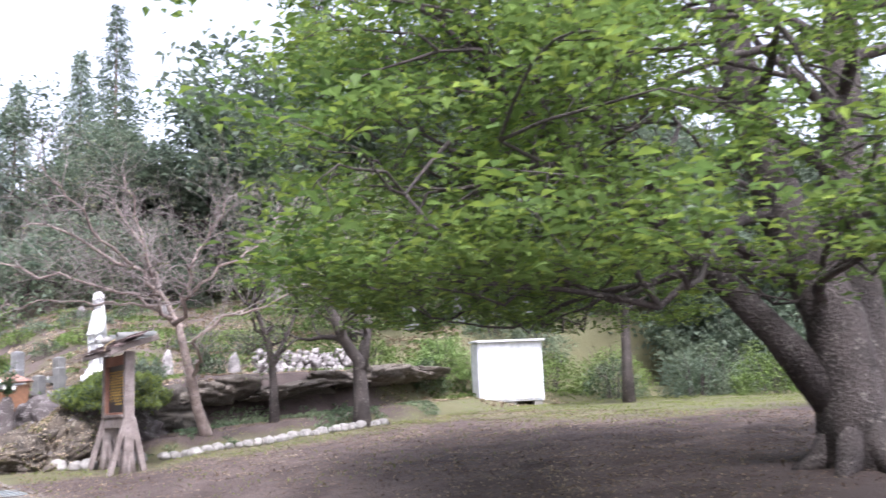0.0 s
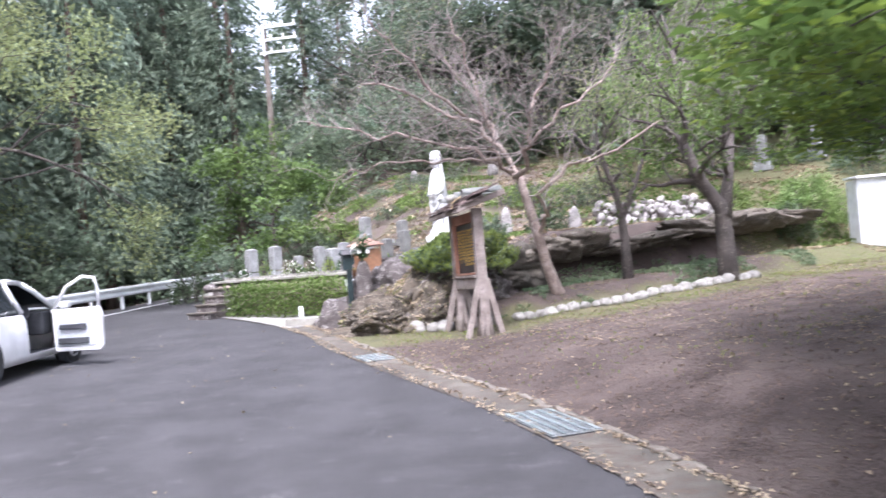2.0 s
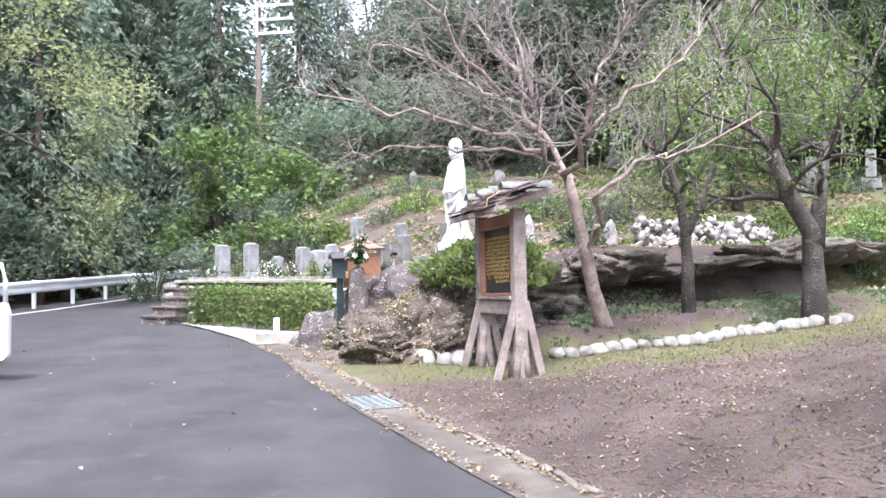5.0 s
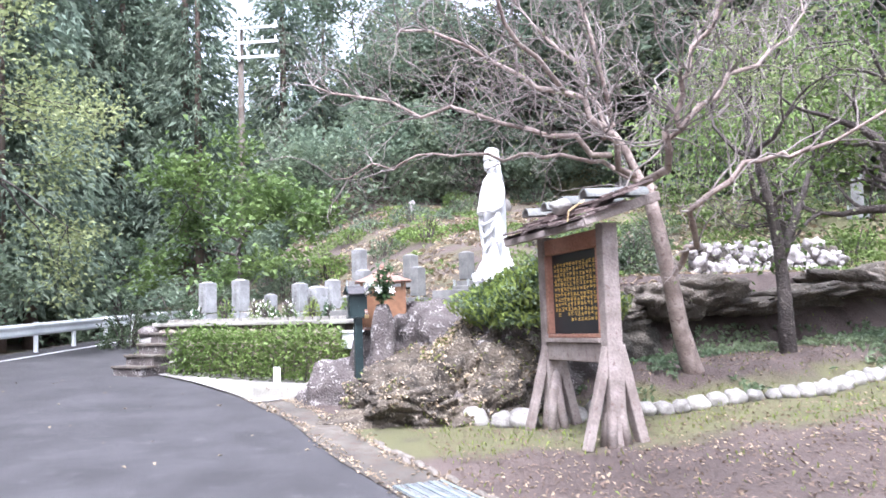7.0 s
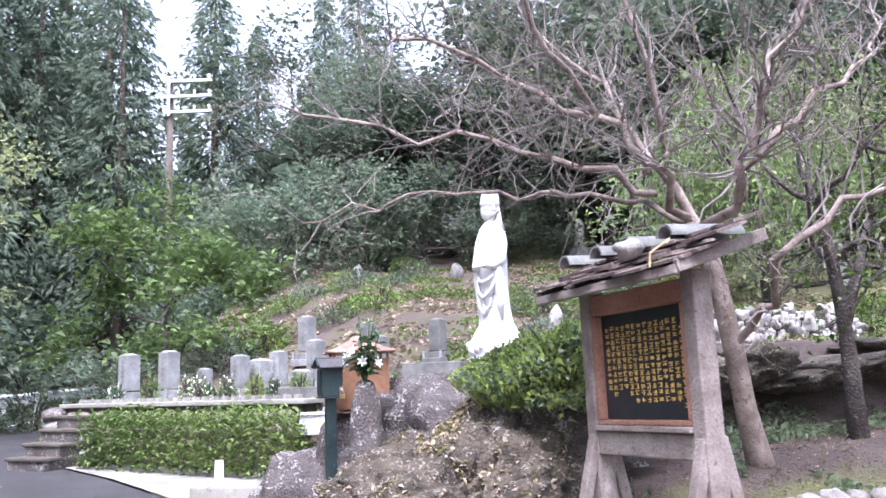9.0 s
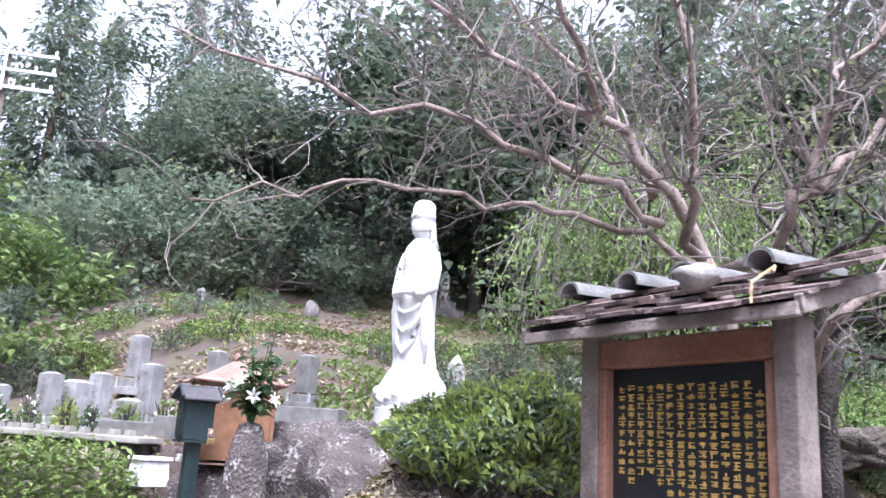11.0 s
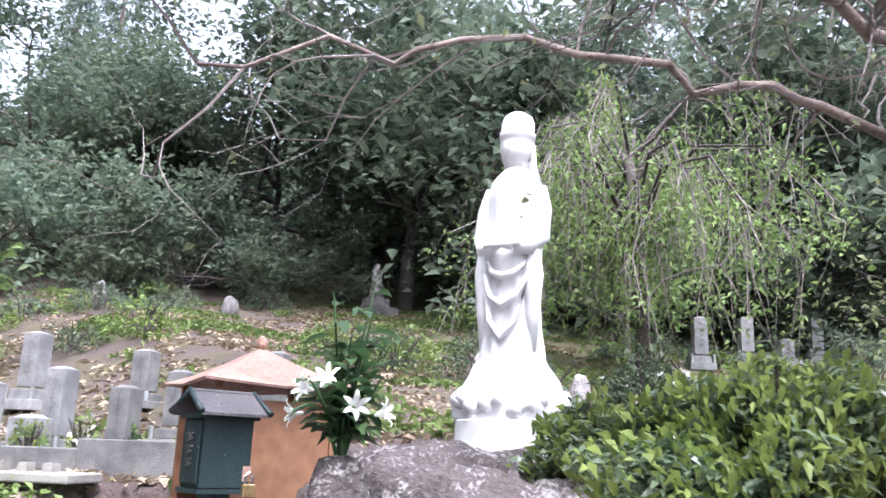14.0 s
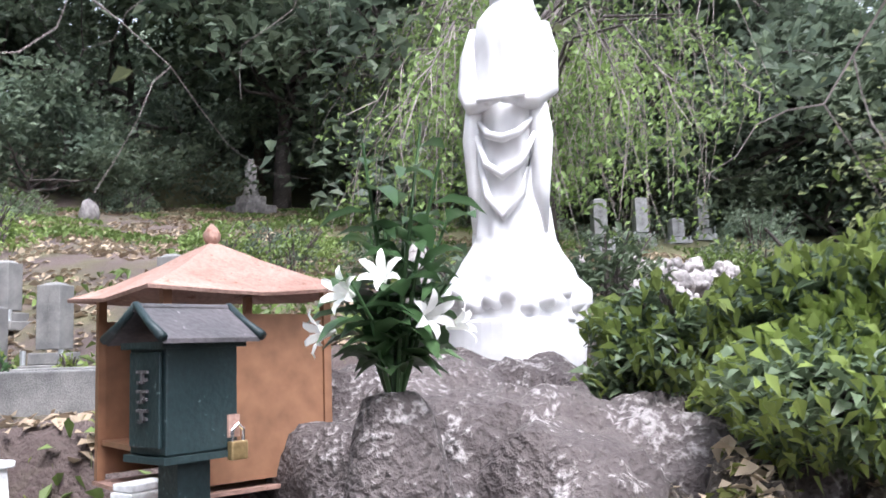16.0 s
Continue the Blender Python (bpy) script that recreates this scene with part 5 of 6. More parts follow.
for j in range(5):
    for i in range(15):
        ob = part("wall_stone", block[(i + j) % 2], None, wall)
        ob.matrix_basis = pose(0.12 + 0.31 * i + 0.15 * (j % 2), -0.03, 0.42 + 0.2 * j, rng.uniform(-8, 8), rng.uniform(-12, 12), 0)
for i in range(24):
    part("coping_stud", Build().box(-0.04, -0.05, 0, 0.04, 0.05, 0.06, pose(0.2 + 0.19 * i, 0.12, 1.452), 0.006), CONCRETE, wall)
for k, (u, w) in enumerate(((-0.12, 0.3), (1.02, 0.22))):
    pil = thing("stone_pillar", "rough pillar of stacked stones beside the steps", "pillar", WALLM @ pose(u, -0.35 if k else -0.1, 0))
    for j in range(5 if not k else 3):
        part("pillar_stone", blob(w * 0.68, 0.2, 0.13, 71.0 + j + 7 * k, (16, 10), 0.25, 0.08), BOULDER if j % 2 else ROCK, pil, smooth=True).matrix_basis = pose(0.02 * (j % 2), -0.01 * j, 0.52 + 0.19 * j)
steps = thing("stone_steps", "short flight of worn stone steps up to the graves", "steps", WALLM)
for j in range(4):
    part("step", Build().box(0.12, -1.1 + 0.27 * j, 0.3, 0.92, -0.1, 0.72 + 0.19 * j - 0.06), ROCK, steps)
    part("tread", Build().box(0.08, -1.13 + 0.27 * j, 0.662 + 0.19 * j, 0.96, -0.8 + 0.27 * j, 0.71 + 0.19 * j), GUTTER, steps, bevel=0.012)

hedge = thing("hedge", "clipped bright green hedge below the retaining wall", "hedge", WALLM @ pose(2.85, -0.45, 0.52))
rng = np.random.default_rng(23)
c = np.stack([rng.uniform(-1.7, 2.3, 9500), rng.uniform(-0.36, 0.34, 9500), rng.uniform(0, 0.86, 9500)], 1)
c[:, 2] *= 0.95 + 0.09 * np.sin(2.3 * c[:, 0]) * np.cos(5.1 * c[:, 0] + 1.0)
deep = np.minimum(np.minimum(0.36 - np.abs(c[:, 1]), 0.8 - c[:, 2]), 2.0 - np.abs(c[:, 0] - 0.3))
c = c[deep < 0.2] + rng.normal(size=(int((deep < 0.2).sum()), 3)) * 0.035
part("leaves", Build().leaves(c, 0.075, rng, 0.6, 1.8), HEDGELEAF, hedge)
b = Build()
for k in range(14):
    b.tube([(-1.6 + 0.25 * k, 0, -0.05), (-1.58 + 0.25 * k, 0.05, 0.5)], [0.02, 0.01], 5, False)
part("stem", b, BARK, hedge)


def gravestone(x, y, h, w, group="graves", tilt=0.0, material=GRANITE, rz=-55):
    top = thing("gravestone", "grey granite pillar gravestone on stepped bases", "gravestone", pose(x, y, land(x, y) - 0.03, tilt, 0, rz), group)
    part("lower_base", Build().box(-w * 0.95, -w * 0.95, 0, w * 0.95, w * 0.95, h * 0.14), material, top, bevel=0.01)
    part("upper_base", Build().box(-w * 0.7, -w * 0.7, h * 0.142, w * 0.7, w * 0.7, h * 0.27), material, top, bevel=0.01)
    pillar = part("pillar", Build().box(-w * 0.5, -w * 0.5, h * 0.302, w * 0.5, w * 0.5, h).box(-w * 0.42, -w * 0.42, h + 0.001, w * 0.42, w * 0.42, h + w * 0.12, taper=w * 0.2), material, top, bevel=0.008)
    q = Build()
    for j in range(5):
        z = h * (0.88 - 0.1 * j)
        q.box(-w * 0.16, -w * 0.5 - 0.005, z, w * 0.16, -w * 0.5 - 0.001, z + 0.014).box(-w * 0.03, -w * 0.5 - 0.005, z - 0.04, w * 0.03, -w * 0.5 - 0.001, z - 0.0005)
    tagged(part("inscription", q, DARKGRANITE, pillar, "column of carved characters"), kind="stuff")
    for s in (-1, 1):
        part("flower_tube", Build().lathe([(h * 0.142, 0.022, 0.022, s * w * 0.8, -w * 0.82), (h * 0.3, 0.026, 0.026, s * w * 0.8, -w * 0.82)], 10), STEEL, top)
    return top


for x, y, h, w in ((-0.86, 25.8, 0.86, 0.26), (-0.21, 25.75, 0.9, 0.26), (0.41, 26.2, 0.6, 0.2), (0.98, 25.6, 0.8, 0.24), (1.36, 25.9, 0.72, 0.34), (1.69, 25.9, 0.85, 0.24), (2.25, 25.2, 1.0, 0.24), (1.95, 25.0, 0.5, 0.3), (2.5, 27.6, 1.0, 0.26), (2.75, 24.6, 0.75, 0.24), (3.2, 24.3, 0.8, 0.22), (4.1, 23.9, 0.75, 0.22), (3.4, 26.0, 0.7, 0.24)):
    gravestone(x, y, h, w, material=DARKGRANITE if x > 2.6 else GRANITE)
for x, y, h, w in ((14.86, 26.0, 1.1, 0.28), (16.9, 26.2, 1.1, 0.28), (20.0, 26.2, 1.1, 0.28), (18.4, 26.1, 0.6, 0.3)):
    gravestone(x, y, h, w, "hillside graves", rz=-40)
for x, y, h, w in ((5.3, 35.0, 0.55, 0.3), (8.6, 35.4, 0.5, 0.4), (6.9, 21.3, 0.6, 0.28), (6.3, 21.5, 0.55, 0.25), (5.4, 22.0, 0.8, 0.26)):
    single("standing_stone", blob(w * 0.55, w * 0.45, h * 0.65, x, (20, 14), 0.15, 0.04), PALESTONE, "small pale standing stone on the hillside", "stone", "standing stones", smooth=True, m=pose(x, y, land(x, y) + h * 0.3))
far = thing("stone_lantern", "small white stone monument on a stepped base", "monument", pose(13.5, 36.2, land(13.5, 36.2)))
part("base", Build().box(-0.5, -0.5, -0.1, 0.5, 0.5, 0.18).box(-0.3, -0.3, 0.182, 0.3, 0.3, 0.45), PALESTONE, far, bevel=0.02)
part("body", Build().lathe([(0.451, 0.26, 0.26, 0, 0), (0.6, 0.2, 0.2, 0, 0), (0.95, 0.15, 0.15, 0, 0), (1.25, 0.17, 0.17, 0, 0), (1.4, 0.1, 0.1, 0, 0), (1.5, 0.05, 0.05, 0, 0)], 14), PALESTONE, far, smooth=True)
rng = np.random.default_rng(62)
for k, (x, y) in enumerate(((-1.05, 25.3), (-0.5, 25.35), (0.1, 25.5), (0.45, 25.75), (0.75, 25.3), (1.2, 25.35), (1.55, 25.35), (1.9, 24.7), (2.4, 24.75), (2.75, 24.2), (0.25, 25.0), (3.1, 23.8))):
    u = rng.uniform(0.28, 0.5)
    bush("grave_flowers", 230 + k, u, u, u * 1.15, 220, (LILYLEAF, LIGHTLEAF, YOUNGLEAF)[k % 3], 0.085, "sprig of green leaves set before a gravestone", pose(x, y, land(x, y)), "grave flowers", YOUNGLEAF if k % 2 else PETAL, 0.2)
bush("garden_shrub", 245, 1.5, 1.2, 0.85, 2200, OLIVELEAF, 0.09, "olive-green clipped shrub beside the graves", pose(-1.75, 26.7, land(-1.75, 26.7)), "garden shrubs")
# kerb stones and low tomb walls behind the shelter
for x, y, w, h, rz in ((2.3, 22.6, 1.1, 0.28, -50), (2.9, 23.2, 0.9, 0.22, -50), (1.9, 23.6, 1.2, 0.2, -50), (3.6, 22.6, 1.0, 0.3, -46)):
    single("tomb_kerb", Build().box(-w / 2, -0.13, -0.1, w / 2, 0.13, h), DARKGRANITE, "grey stone kerb of a grave plot", "kerb", "grave kerbs", bevel=0.012, m=pose(x, y, land(x, y), 0, 0, rz))

# ---- roadside ----
single("concrete_pad", ribbon(lambda y: edge_x(y) + 0.02, lambda y: edge_x(y) + 0.25 + 1.7 * sm(y, 19.6, 20.6) * (1 - 0.8 * sm(y, 22.5, 24.6)), 0.02, [19.6, 20.0, 20.3, 20.7, 21.2, 21.8, 22.4, 23, 23.6, 24.2, 24.6], 6), PAD, "pale concrete apron in front of the steps", "pavement", kind="structure", smooth=True)
single("concrete_slab", Build().box(-0.42, -0.24, -0.05, 0.42, 0.24, 0.15), CONCRETE, "thick stained concrete slab at the road edge", "slab", bevel=0.015, m=pose(0.42, 20.05, road_z(20) + 0.02, 0, 0, -28))
single("marker_post", Build().box(-0.055, -0.055, -0.02, 0.055, 0.055, 0.34, taper=0.006), PLASTIC, "short white marker post beside the apron", "post", bevel=0.01, m=pose(0.3, 20.75, road_z(20.7) + 0.02))


KERB = mat("broken_kerb", (0.13, 0.112, 0.095), (0.26, 0.235, 0.205), 6, 50, 0.92, 0.5, c=(0.12, 0.09, 0.07), cover=0.53, vary=0.3)
kerb = thing("gutter_kerb", "broken row of small kerb stones between gutter and lawn", "kerb", pose(0, 0, 0))
rng = np.random.default_rng(59)
lumps = [blob(0.12, 0.035, 0.03, 90.0 + k, (12, 7), 0.5, 0.25).mesh("kerb_stone", KERB, True) for k in range(4)]
y = 4.5
while y < 16.2:
    u = rng.uniform(0.6, 1.3)
    if rng.uniform() < 0.8:
        part("kerb_stone", lumps[int(rng.integers(0, 4))], None, kerb).matrix_basis = pose(edge_x(y) + 0.53 + rng.normal() * 0.02, y, road_z(y) + 0.012, rng.uniform(-8, 8), rng.uniform(-8, 8), 100 + rng.uniform(-12, 12)) @ Matrix.Scale(u, 4)
    y += 0.17 * u * rng.uniform(0.9, 1.3)


def grate(y, length, width):
    ang = math.degrees(math.atan2(1, (edge_x(y + 0.5) - edge_x(y - 0.5)))) - 90
    top = thing("drain_grate", "galvanised steel drain grate set in the gutter", "drain grate", pose(edge_x(y) + 0.26, y, road_z(y) + 0.016, math.degrees(0.02), 0, ang), "gutter grates")
    # thin dark plate under the bars in place of the drain's shaded depth
    part("pit", Build().box(-width / 2, -length / 2, -0.02, width / 2, length / 2, -0.004), CARDARK, top)
    n = 5
    for i in range(n):
        x = -width / 2 + 0.02 + (width - 0.04) * i / (n - 1)
        part("bearing_bar", Build().box(x - 0.016, -length / 2, -0.003, x + 0.016, length / 2, 0.014), GRATE, top)
    for i in range(18):
        y_ = -length / 2 + length * i / 17
        part("cross_bar", Build().box(-width / 2, y_ - 0.006, -0.003, width / 2, y_ + 0.006, 0.008), STEEL, top)


grate(8.95, 1.0, 0.44)
grate(14.0, 0.7, 0.42)


def guard_rail():
    top = thing("guard_rail", "white-grey steel guard rail along the bend", "guard rail", pose(0, 0, 0))
    ys_ = list(np.arange(12, 46, 2.0))
    for i, y in enumerate(ys_):
        x = rail_x(y) + 0.15
        part("post", Build().tube([(x - 0.12, y, road_z(y) - 0.2), (x - 0.12, y, road_z(y) + 0.78)], [0.06, 0.06], 10), RAILPAINT, top)
        if i + 1 < len(ys_):
            y2 = ys_[i + 1]
            x2 = rail_x(y2) + 0.15
            b = Build()
            prof = ((0, 0.44), (0.05, 0.47), (0.05, 0.53), (0, 0.58), (0, 0.62), (0.05, 0.66), (0.05, 0.72), (0, 0.76))
            for xx, yy in ((x, y - 0.03), (x2, y2 + 0.03)):
                b.v += [(xx + px, yy, road_z(yy) + pz) for px, pz in prof] + [(xx + px - 0.012, yy, road_z(yy) + pz) for px, pz in prof]
            n = len(prof)
            b.f = [(k, k + 1, 2 * n + k + 1, 2 * n + k) for k in range(n - 1)] + [(n + k + 1, n + k, 3 * n + k, 3 * n + k + 1) for k in range(n - 1)]
            part("beam", b, RAILPAINT, top, smooth=True)


guard_rail()


def power_pole():
    top = thing("power_pole", "concrete power pole with three white cross-arms above the trees", "power pole", pose(-0.1, 42.3, land(-0.1, 42.3), 0, 0, -20))
    z0 = land(-0.1, 42.3)
    part("pole", Build().tube([(0, 0, -1), (0, 0, 13.2 - z0)], [0.17, 0.11], 10), GUTTER, top, smooth=True)
    for z in (11.85, 12.45, 13.05):
        part("cross_arm", Build().box(-0.2, -0.2, z - z0 - 0.05, 1.6, -0.1, z - z0 + 0.05), RAILPAINT, top)
        for x in (0.35, 0.95, 1.5):
            part("insulator", Build().lathe([(z - z0 + 0.06, 0.04, 0.04, x, -0.15), (z - z0 + 0.2, 0.055, 0.055, x, -0.15), (z - z0 + 0.24, 0.02, 0.02, x, -0.15)], 8), PLASTIC, top)
    part("strut", Build().box(-0.05, -0.2, 11.7 - z0, 0.05, -0.201, 13.2 - z0), RAILPAINT, top)


power_pole()


def metal_shed():
    top = thing("metal_shed", "white sheet-metal storage shed with double doors", "shed", pose(14.05, 19.2, land(14.05, 19.2), 0, 0, -23))
    w, d, h = 0.92, 1.0, 1.72
    part("body", Build().box(-w, 0, 0.08, w, d, h), SHEDWHITE, top, bevel=0.01)
    for s in (-1, 1):
        door = part("door", Build().box(0.01 if s > 0 else -w + 0.05, -0.03, 0.14, w - 0.05 if s > 0 else -0.01, -0.003, h - 0.1), SHEDWHITE, top, bevel=0.008)
        part("handle", Build().box(s * 0.07 - 0.015, -0.05, 0.85, s * 0.07 + 0.015, -0.031, 1.02), STEEL, door)
        for k in range(3):
            part("rib", Build().box(s * (0.22 + 0.2 * k) - 0.012, -0.038, 0.2, s * (0.22 + 0.2 * k) + 0.012, -0.031, h - 0.18), SHEDWHITE, door)
    part("roof", Build().box(-w - 0.05, -0.1, h + 0.003, w + 0.05, d + 0.08, h + 0.06, pose(0, 0, 0, 1.5, 0, 0)), SHEDWHITE, top, bevel=0.01)
    for x in (-0.75, 0, 0.75):
        part("foot_block", Build().box(x - 0.12, 0.02, -0.15, x + 0.12, 0.3, 0.078), CONCRETE, top)


metal_shed()


# ---- parked white car with its driver's door open ----
def car():
    rear, front = Vector((-4.2, 14.85)), Vector((-3.68, 17.3))
    ang = math.degrees(math.atan2(front.y - rear.y, front.x - rear.x))
    zc = road_z(16)
    mid = rear + Vector((-0.76 * math.sin(radians(ang)), 0.76 * math.cos(radians(ang))))
    top = thing("parked_car", "white compact hatchback parked with its driver's door open", "car", pose(mid.x, mid.y, road_z(14.85) + 0.01, 0, -1.5, ang))
    X = [-0.78, -0.7, -0.45, -0.1, 0.3, 0.8, 1.12, 1.5, 1.98, 2.2, 2.6, 3.0, 3.2, 3.3]
    half = [0.68, 0.76, 0.82, 0.84, 0.845, 0.845, 0.845, 0.845, 0.84, 0.835, 0.82, 0.77, 0.7, 0.6]
    belt = [0.9, 0.96, 0.97, 0.96, 0.95, 0.935, 0.93, 0.92, 0.92, 0.93, 0.88, 0.78, 0.7, 0.62]
    low = [0.36, 0.26, 0.22, 0.2, 0.2, 0.2, 0.2, 0.2, 0.2, 0.2, 0.2, 0.2, 0.22, 0.28]
    b = Build()
    ring = 12
    for x, w, z, l in zip(X, half, belt, low):
        side = [(w * 0.93, l), (w, l + 0.12), (w * 1.005, l + (z - l) * 0.55), (w * 0.985, l + (z - l) * 0.85), (w * 0.93, z), (w * 0.5, z + 0.015)]
        b.v += [(x, -yy, zz) for yy, zz in side] + [(x, yy, zz) for yy, zz in reversed(side)]
    for i in range(len(X) - 1):
        for k in range(ring):
            opening = 6 <= i <= 7 and k in (1, 2, 3)
            cabin = 2 <= i <= 8 and k in (4, 5, 6)
            if not (opening or cabin):
                p, q = i * ring + k, i * ring + (k + 1) % ring
                b.f.append((p, p + ring, q + ring, q))
    b.f += [tuple(range(ring)), tuple((len(X) - 1) * ring + k for k in reversed(range(ring)))]
    part("body", b, CARPAINT, top, smooth=True)
    gX = [-0.62, -0.35, 0.1, 0.6, 1.1, 1.45, 1.75, 2.15]
    gZ = [1.0, 1.26, 1.43, 1.48, 1.48, 1.42, 1.28, 0.96]

    def shell(x, z, k):
        y0 = np.interp(x, X, half) * 0.93
        zb = np.interp(x, X, belt)
        return y0 + (0.56 - y0) * (z - zb) / (1.5 - zb) if k else y0
    rf = Build()
    for x, z in zip(gX, gZ):
        w = shell(x, z, 1)
        rf.v += [(x, -w, z - 0.03), (x, -w * 0.8, z + 0.012), (x, 0, z + 0.03), (x, w * 0.8, z + 0.012), (x, w, z - 0.03)]
    rf.f = [(5 * i + k, 5 * i + 5 + k, 5 * i + 6 + k, 5 * i + 1 + k) for i in range(1, 5) for k in range(4)]
    ob = part("roof", rf, CARPAINT, top, smooth=True)
    ob.modifiers.new("thickness", "SOLIDIFY").thickness = 0.02
    for a, name, label in ((0, "rear_window", "dark tinted rear window"), (5, "windscreen", "dark glass windscreen")):
        g = Build()
        r = [rf.v[5 * i + k] for i in ((0, 1) if a == 0 else (5, 6, 7)) for k in range(5)]
        g.v = r
        g.f = [(5 * i + k, 5 * i + 5 + k, 5 * i + 6 + k, 5 * i + 1 + k) for i in range(len(r) // 5 - 1) for k in range(4)]
        part(name, g, CARGLASS, top, label, smooth=True)
    for s in (-1, 1):
        for pts in (((-0.62, 1.0), (-0.35, 1.23), (0.1, 1.4)), ((1.1, 0.94), (1.02, 1.2), (0.98, 1.46)), ((1.45, 1.4), (1.75, 1.25), (2.15, 0.94)), ((0.1, 1.4), (0.6, 1.45), (1.1, 1.45), (1.45, 1.4))):
            part("pillar", Build().tube([(x, s * shell(x, z, 1), z) for x, z in pts], [0.04] * len(pts), 8), CARPAINT, top, smooth=True)
        g = Build()
        out = [(-0.42, 0.98), (1.06, 0.95), (0.98, 1.42), (0.6, 1.43), (0.1, 1.37), (-0.3, 1.2)]
        g.v = [(x, s * (shell(x, z, 1) - 0.006), z) for x, z in out]
        g.f = [tuple(range(len(out)))]
        part("side_window", g, CARGLASS, top, "dark side window")
        if s > 0:
            g = Build()
            out = [(1.1, 0.94), (2.1, 0.95), (1.75, 1.24), (1.45, 1.38), (1.08, 1.42)]
            g.v = [(x, s * (shell(x, z, 1) - 0.006), z) for x, z in out]
            g.f = [tuple(range(len(out)))]
            part("side_window", g, CARGLASS, top, "dark side window")
    part("cabin_floor", Build().box(0.2, -0.76, 0.22, 2.1, 0.76, 0.3), CARDARK, top)
    part("dashboard", Build().box(1.82, -0.72, 0.55, 2.15, 0.72, 0.92), CARDARK, top, bevel=0.03)
    part("bulkhead", Build().box(0.95, -0.74, 0.3, 1.0, -0.1, 0.9), CARDARK, top)
    for y in (-0.4, 0.4):
        part("front_seat", Build().box(1.02, y - 0.24, 0.32, 1.55, y + 0.24, 0.52).box(1.0, y - 0.23, 0.5, 1.14, y + 0.23, 1.1, pose(0, 0, 0, 0, -6, 0)).box(1.0, y - 0.12, 1.12, 1.1, y + 0.12, 1.3, pose(0, 0, 0, 0, -6, 0)), CARDARK, top, "dark cloth front seat", bevel=0.03)
    wheel_b = Build().tube([(1.72, -0.4, 0.88), (1.7, -0.4, 0.9)], [0.18, 0.18], 20)
    part("steering_wheel", wheel_b, CARDARK, top)
    for x in (0.0, 2.5):
        for s in (-1, 1):
            y = s * 0.76
            part("wheel_arch", Build().lathe([(-0.02, 0.36, 0.36, 0, 0), (0.102, 0.36, 0.36, 0, 0)], 28, pose(x, y, 0.34, -90 * s, 0, 0)), CARDARK, top)
            wheel = part("wheel", Build().lathe([(-0.1, 0.27, 0.27, 0, 0), (-0.09, 0.31, 0.31, 0, 0), (0.1, 0.31, 0.31, 0, 0), (0.118, 0.295, 0.295, 0, 0), (0.12, 0.215, 0.215, 0, 0)], 32, pose(x, y, 0.31, -90 * s, 0, 0)), RUBBER, top, "black tyre with silver rim", smooth=True)
            part("rim", Build().lathe([(0.121, 0.21, 0.21, 0, 0), (0.126, 0.195, 0.195, 0, 0), (0.118, 0.185, 0.185, 0, 0)], 28, pose(x, y, 0.31, -90 * s, 0, 0), False), CHROME, wheel)
            for k in range(5):
                part("spoke", Build().box(-0.028, 0.03, 0.122, 0.028, 0.19, 0.134, pose(x, y, 0.31, -90 * s, 0, 0) @ pose(0, 0, 0, 0, 0, 72 * k)), CHROME, wheel, bevel=0.004)
            part("hub_cap", Build().lathe([(0.122, 0.05, 0.05, 0, 0), (0.14, 0.04, 0.04, 0, 0)], 14, pose(x, y, 0.31, -90 * s, 0, 0)), CHROME, wheel)
    for s in (-1, 1):
        part("tail_light", Build().box(-0.79, s * 0.72 - 0.07, 0.72, -0.55, s * 0.72 + 0.095, 0.92), LAMPRED, top, "red and clear tail light", bevel=0.02)
        part("headlight", Build().box(3.0, s * 0.62 - 0.1, 0.62, 3.24, s * 0.62 + 0.1, 0.76), PLASTIC, top, "clear headlight", bevel=0.02)
    part("rear_bumper", Build().box(-0.84, -0.7, 0.3, -0.7, 0.7, 0.55), CARPAINT, top, bevel=0.03)
    # the open door swings on its front edge
    hinge = pose(1.98, -0.845, 0, 0, 0, 80)
    outline = [(-0.86, 0.3), (-0.8, 0.24), (-0.02, 0.24), (0.0, 0.35), (0.0, 0.92), (-0.84, 0.94), (-0.88, 0.8)]
    n = len(outline)
    b = Build().add([hinge @ Vector((x, -0.03, z)) for x, z in outline] + [hinge @ Vector((x, 0.05, z)) for x, z in outline], [tuple(range(n)), tuple(reversed(range(n, 2 * n)))] + [(i, n + i, n + (i + 1) % n, (i + 1) % n) for i in range(n)])
    door = part("door", b, CARPAINT, top, "open white front door with grey lining", bevel=0.015)
    part("door_lining", Build().box(-0.78, 0.053, 0.32, -0.06, 0.07, 0.86, hinge), CARTRIM, door, bevel=0.006)
    part("armrest", Build().box(-0.62, 0.072, 0.6, -0.15, 0.12, 0.68, hinge), CARDARK, door, bevel=0.012)
    part("door_pocket", Build().box(-0.65, 0.072, 0.36, -0.1, 0.1, 0.46, hinge), CARDARK, door, bevel=0.01)
    part("window_frame", Build().tube([hinge @ Vector(p) for p in ((-0.82, 0.01, 0.94), (-0.86, 0.06, 1.2), (-0.83, 0.09, 1.4), (-0.62, 0.09, 1.43), (-0.3, 0.06, 1.28), (0.0, 0.01, 0.93))], [0.028] * 6, 8), CARPAINT, door, smooth=True)
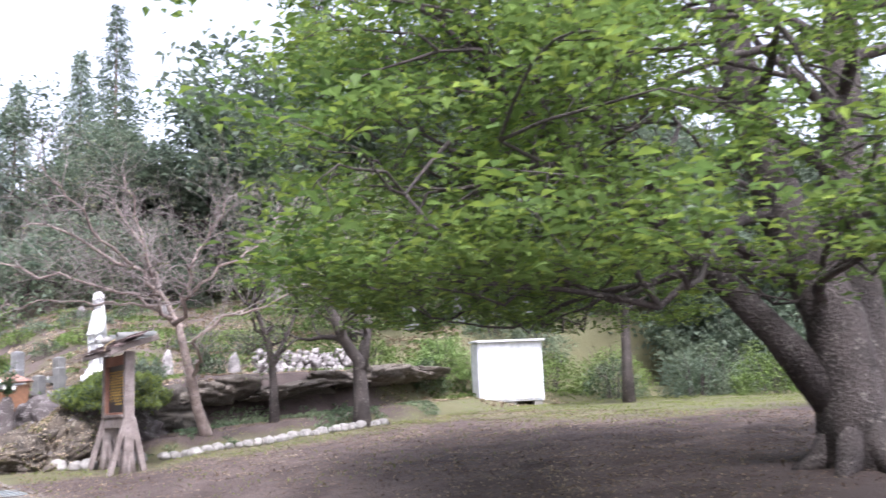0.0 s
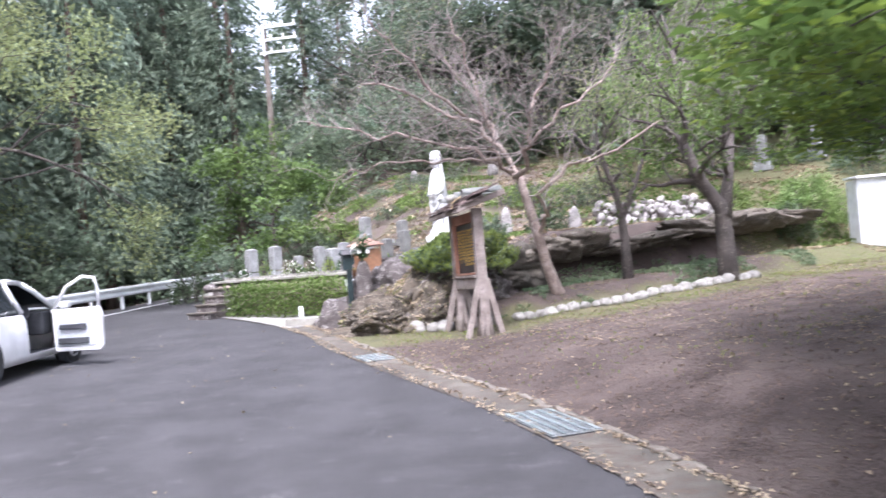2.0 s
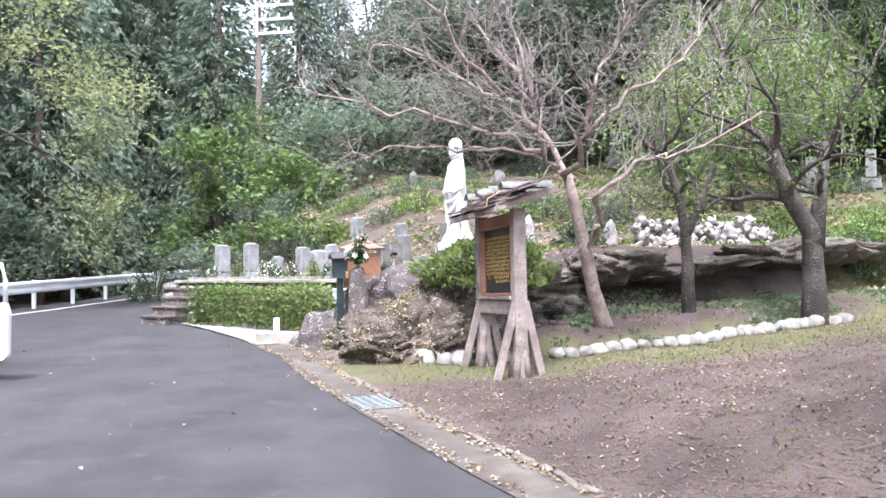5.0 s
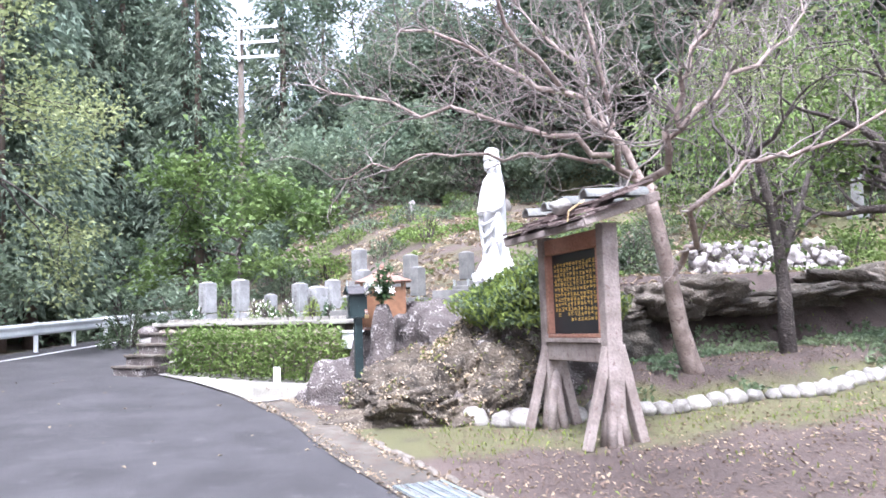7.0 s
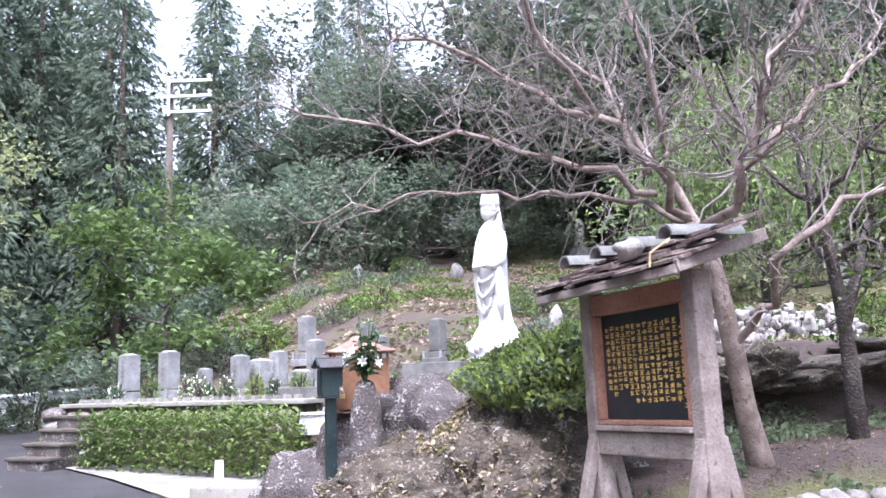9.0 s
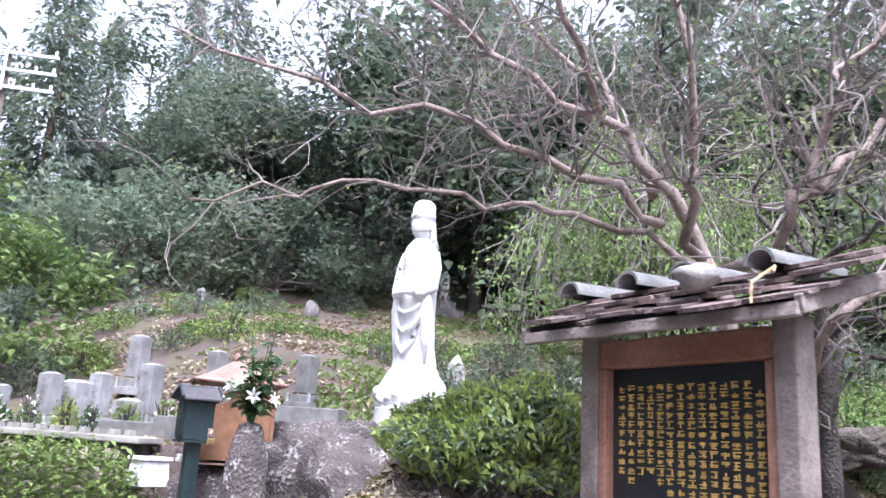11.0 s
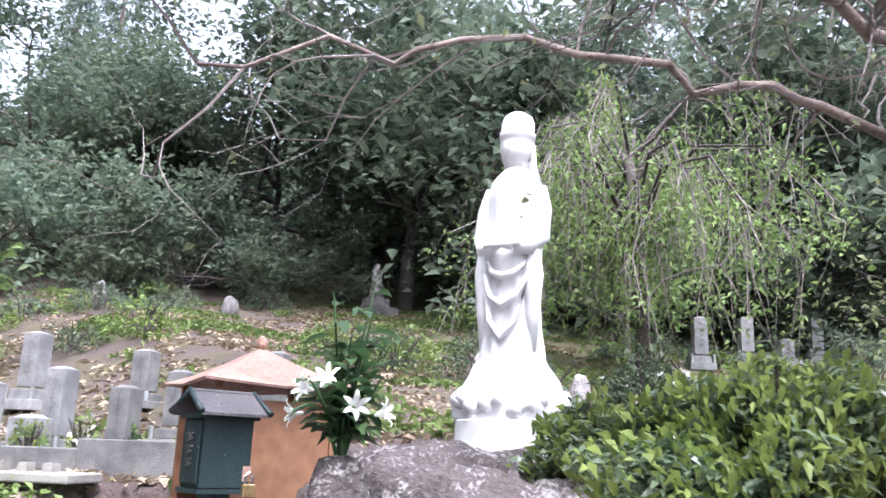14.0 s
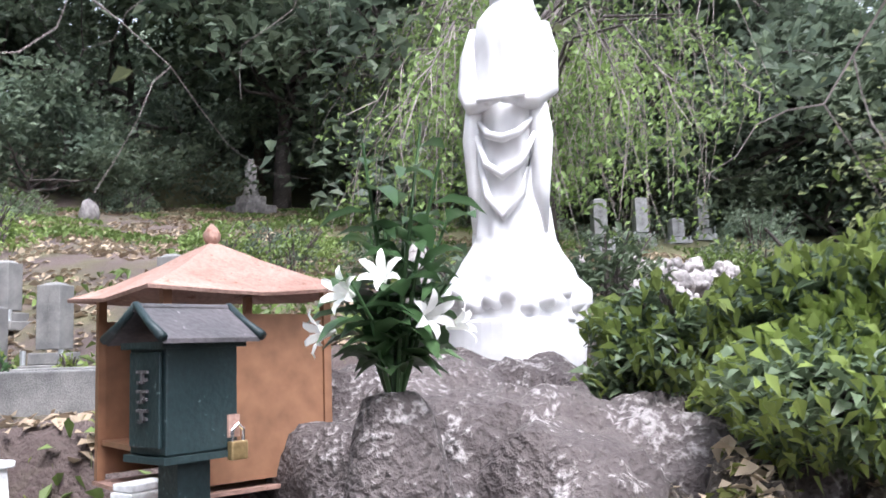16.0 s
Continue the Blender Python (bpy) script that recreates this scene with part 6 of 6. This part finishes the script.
    part("wing_mirror", Build().box(-0.2, -0.2, 0.93, -0.05, -0.05, 1.05, hinge), CARPAINT, door, bevel=0.03)


car()

# ---- ground cover ----
rng = np.random.default_rng(91)


def scatter(n, x0, x1, y0, y1, keep, lift=0.01):
    pts = []
    for x, y in zip(rng.uniform(x0, x1, n), rng.uniform(y0, y1, n)):
        if keep(x, y):
            pts.append((x, y, ground_z(x, y) + lift))
    return np.array(pts)


def off_road(x, y):
    return x > edge_x(y) + 0.5


c = scatter(20000, 1.5, 13, 4, 18, lambda x, y: off_road(x, y) and rng.uniform() < 0.45 + 0.8 * fbm(x, y, 11, 0.5))
single("fallen_leaf_litter", Build().leaves(c, 0.04, rng, 0.75, 1.6), DRYLEAF, "scattered dry fallen leaves over the bare earth", "leaf litter", kind="stuff")
BROWNBIT = mat("brown_litter", (0.06, 0.04, 0.03), (0.17, 0.12, 0.09), 3, 40, 0.95, 0.0, vary=0.5)
c = scatter(42000, 1.5, 13, 4, 18, lambda x, y: off_road(x, y) and rng.uniform() < 0.6, 0.006)
single("twig_litter", Build().leaves(c, 0.075, rng, 0.85, 4.5), BROWNBIT, "dark brown twigs and rotting leaves on the soil", "leaf litter", kind="stuff")
c = scatter(24000, 1.5, 16, 19, 38, lambda x, y: off_road(x, y) and fbm(x, y, 7, 0.6) > -0.15)
single("hillside_leaf_litter", Build().leaves(c, 0.13, rng, 0.7, 1.8), DRYLEAF, "thick pale dry leaf litter on the hillside", "leaf litter", kind="stuff")
rows = []
for y in np.arange(3, 20, 0.008):
    x = edge_x(y) + rng.choice([0.5, 0.48, 0.06]) + rng.normal() * 0.05
    rows.append((x, y, road_z(y) + 0.022))
single("gutter_leaf_litter", Build().leaves(np.array(rows), 0.045, rng, 0.8, 1.5), DRYLEAF, "dry leaves collected along the gutter", "leaf litter", kind="stuff")
c = np.array([(x, y, road_z(y) + 0.014) for x, y in zip(rng.uniform(-6, 1.5, 130), rng.uniform(4, 24, 130)) if x < edge_x(y)])
single("road_leaf_litter", Build().leaves(c, 0.05, rng, 0.8, 1.6), DRYLEAF, "a few pale fallen leaves on the asphalt", "leaf litter", kind="stuff")
c = scatter(60000, 1.5, 20, 9, 22, lambda x, y: off_road(x, y) and rng.uniform() < moss_at(x, y) * (0.4 + fbm(x, y, 4, 1.0)) * 1.2, 0.02)
single("grass", Build().leaves(c, 0.06, rng, -0.4, 5.0, np.repeat(np.array([[0, 0, 1.0]]), len(c), 0)), GRASSBLADE, "short yellow-green grass and moss", "grass", kind="stuff")
c = scatter(30000, 2, 18, 20, 38, lambda x, y: off_road(x, y) and fbm(x, y, 2, 0.5) > 0.12, 0.06)
single("hillside_fern", Build().leaves(c, 0.16, rng, 0.2, 3.0, np.repeat(np.array([[0, 0, 0.5]]), len(c), 0)), HEDGELEAF, "low green ferns and weeds on the hillside", "fern", kind="stuff")
c = scatter(9000, 3.5, 11, 16, 18.6, lambda x, y: y > np.interp(x, BED_X, BED_Y) + 0.2 and fbm(x, y, 5, 0.9) > 0.05, 0.05)
single("bed_weeds", Build().leaves(c, 0.1, rng, 0.2, 2.6, np.repeat(np.array([[0, 0, 0.5]]), len(c), 0)), SHRUBLEAF, "low dark weeds in the garden bed", "weeds", kind="stuff")
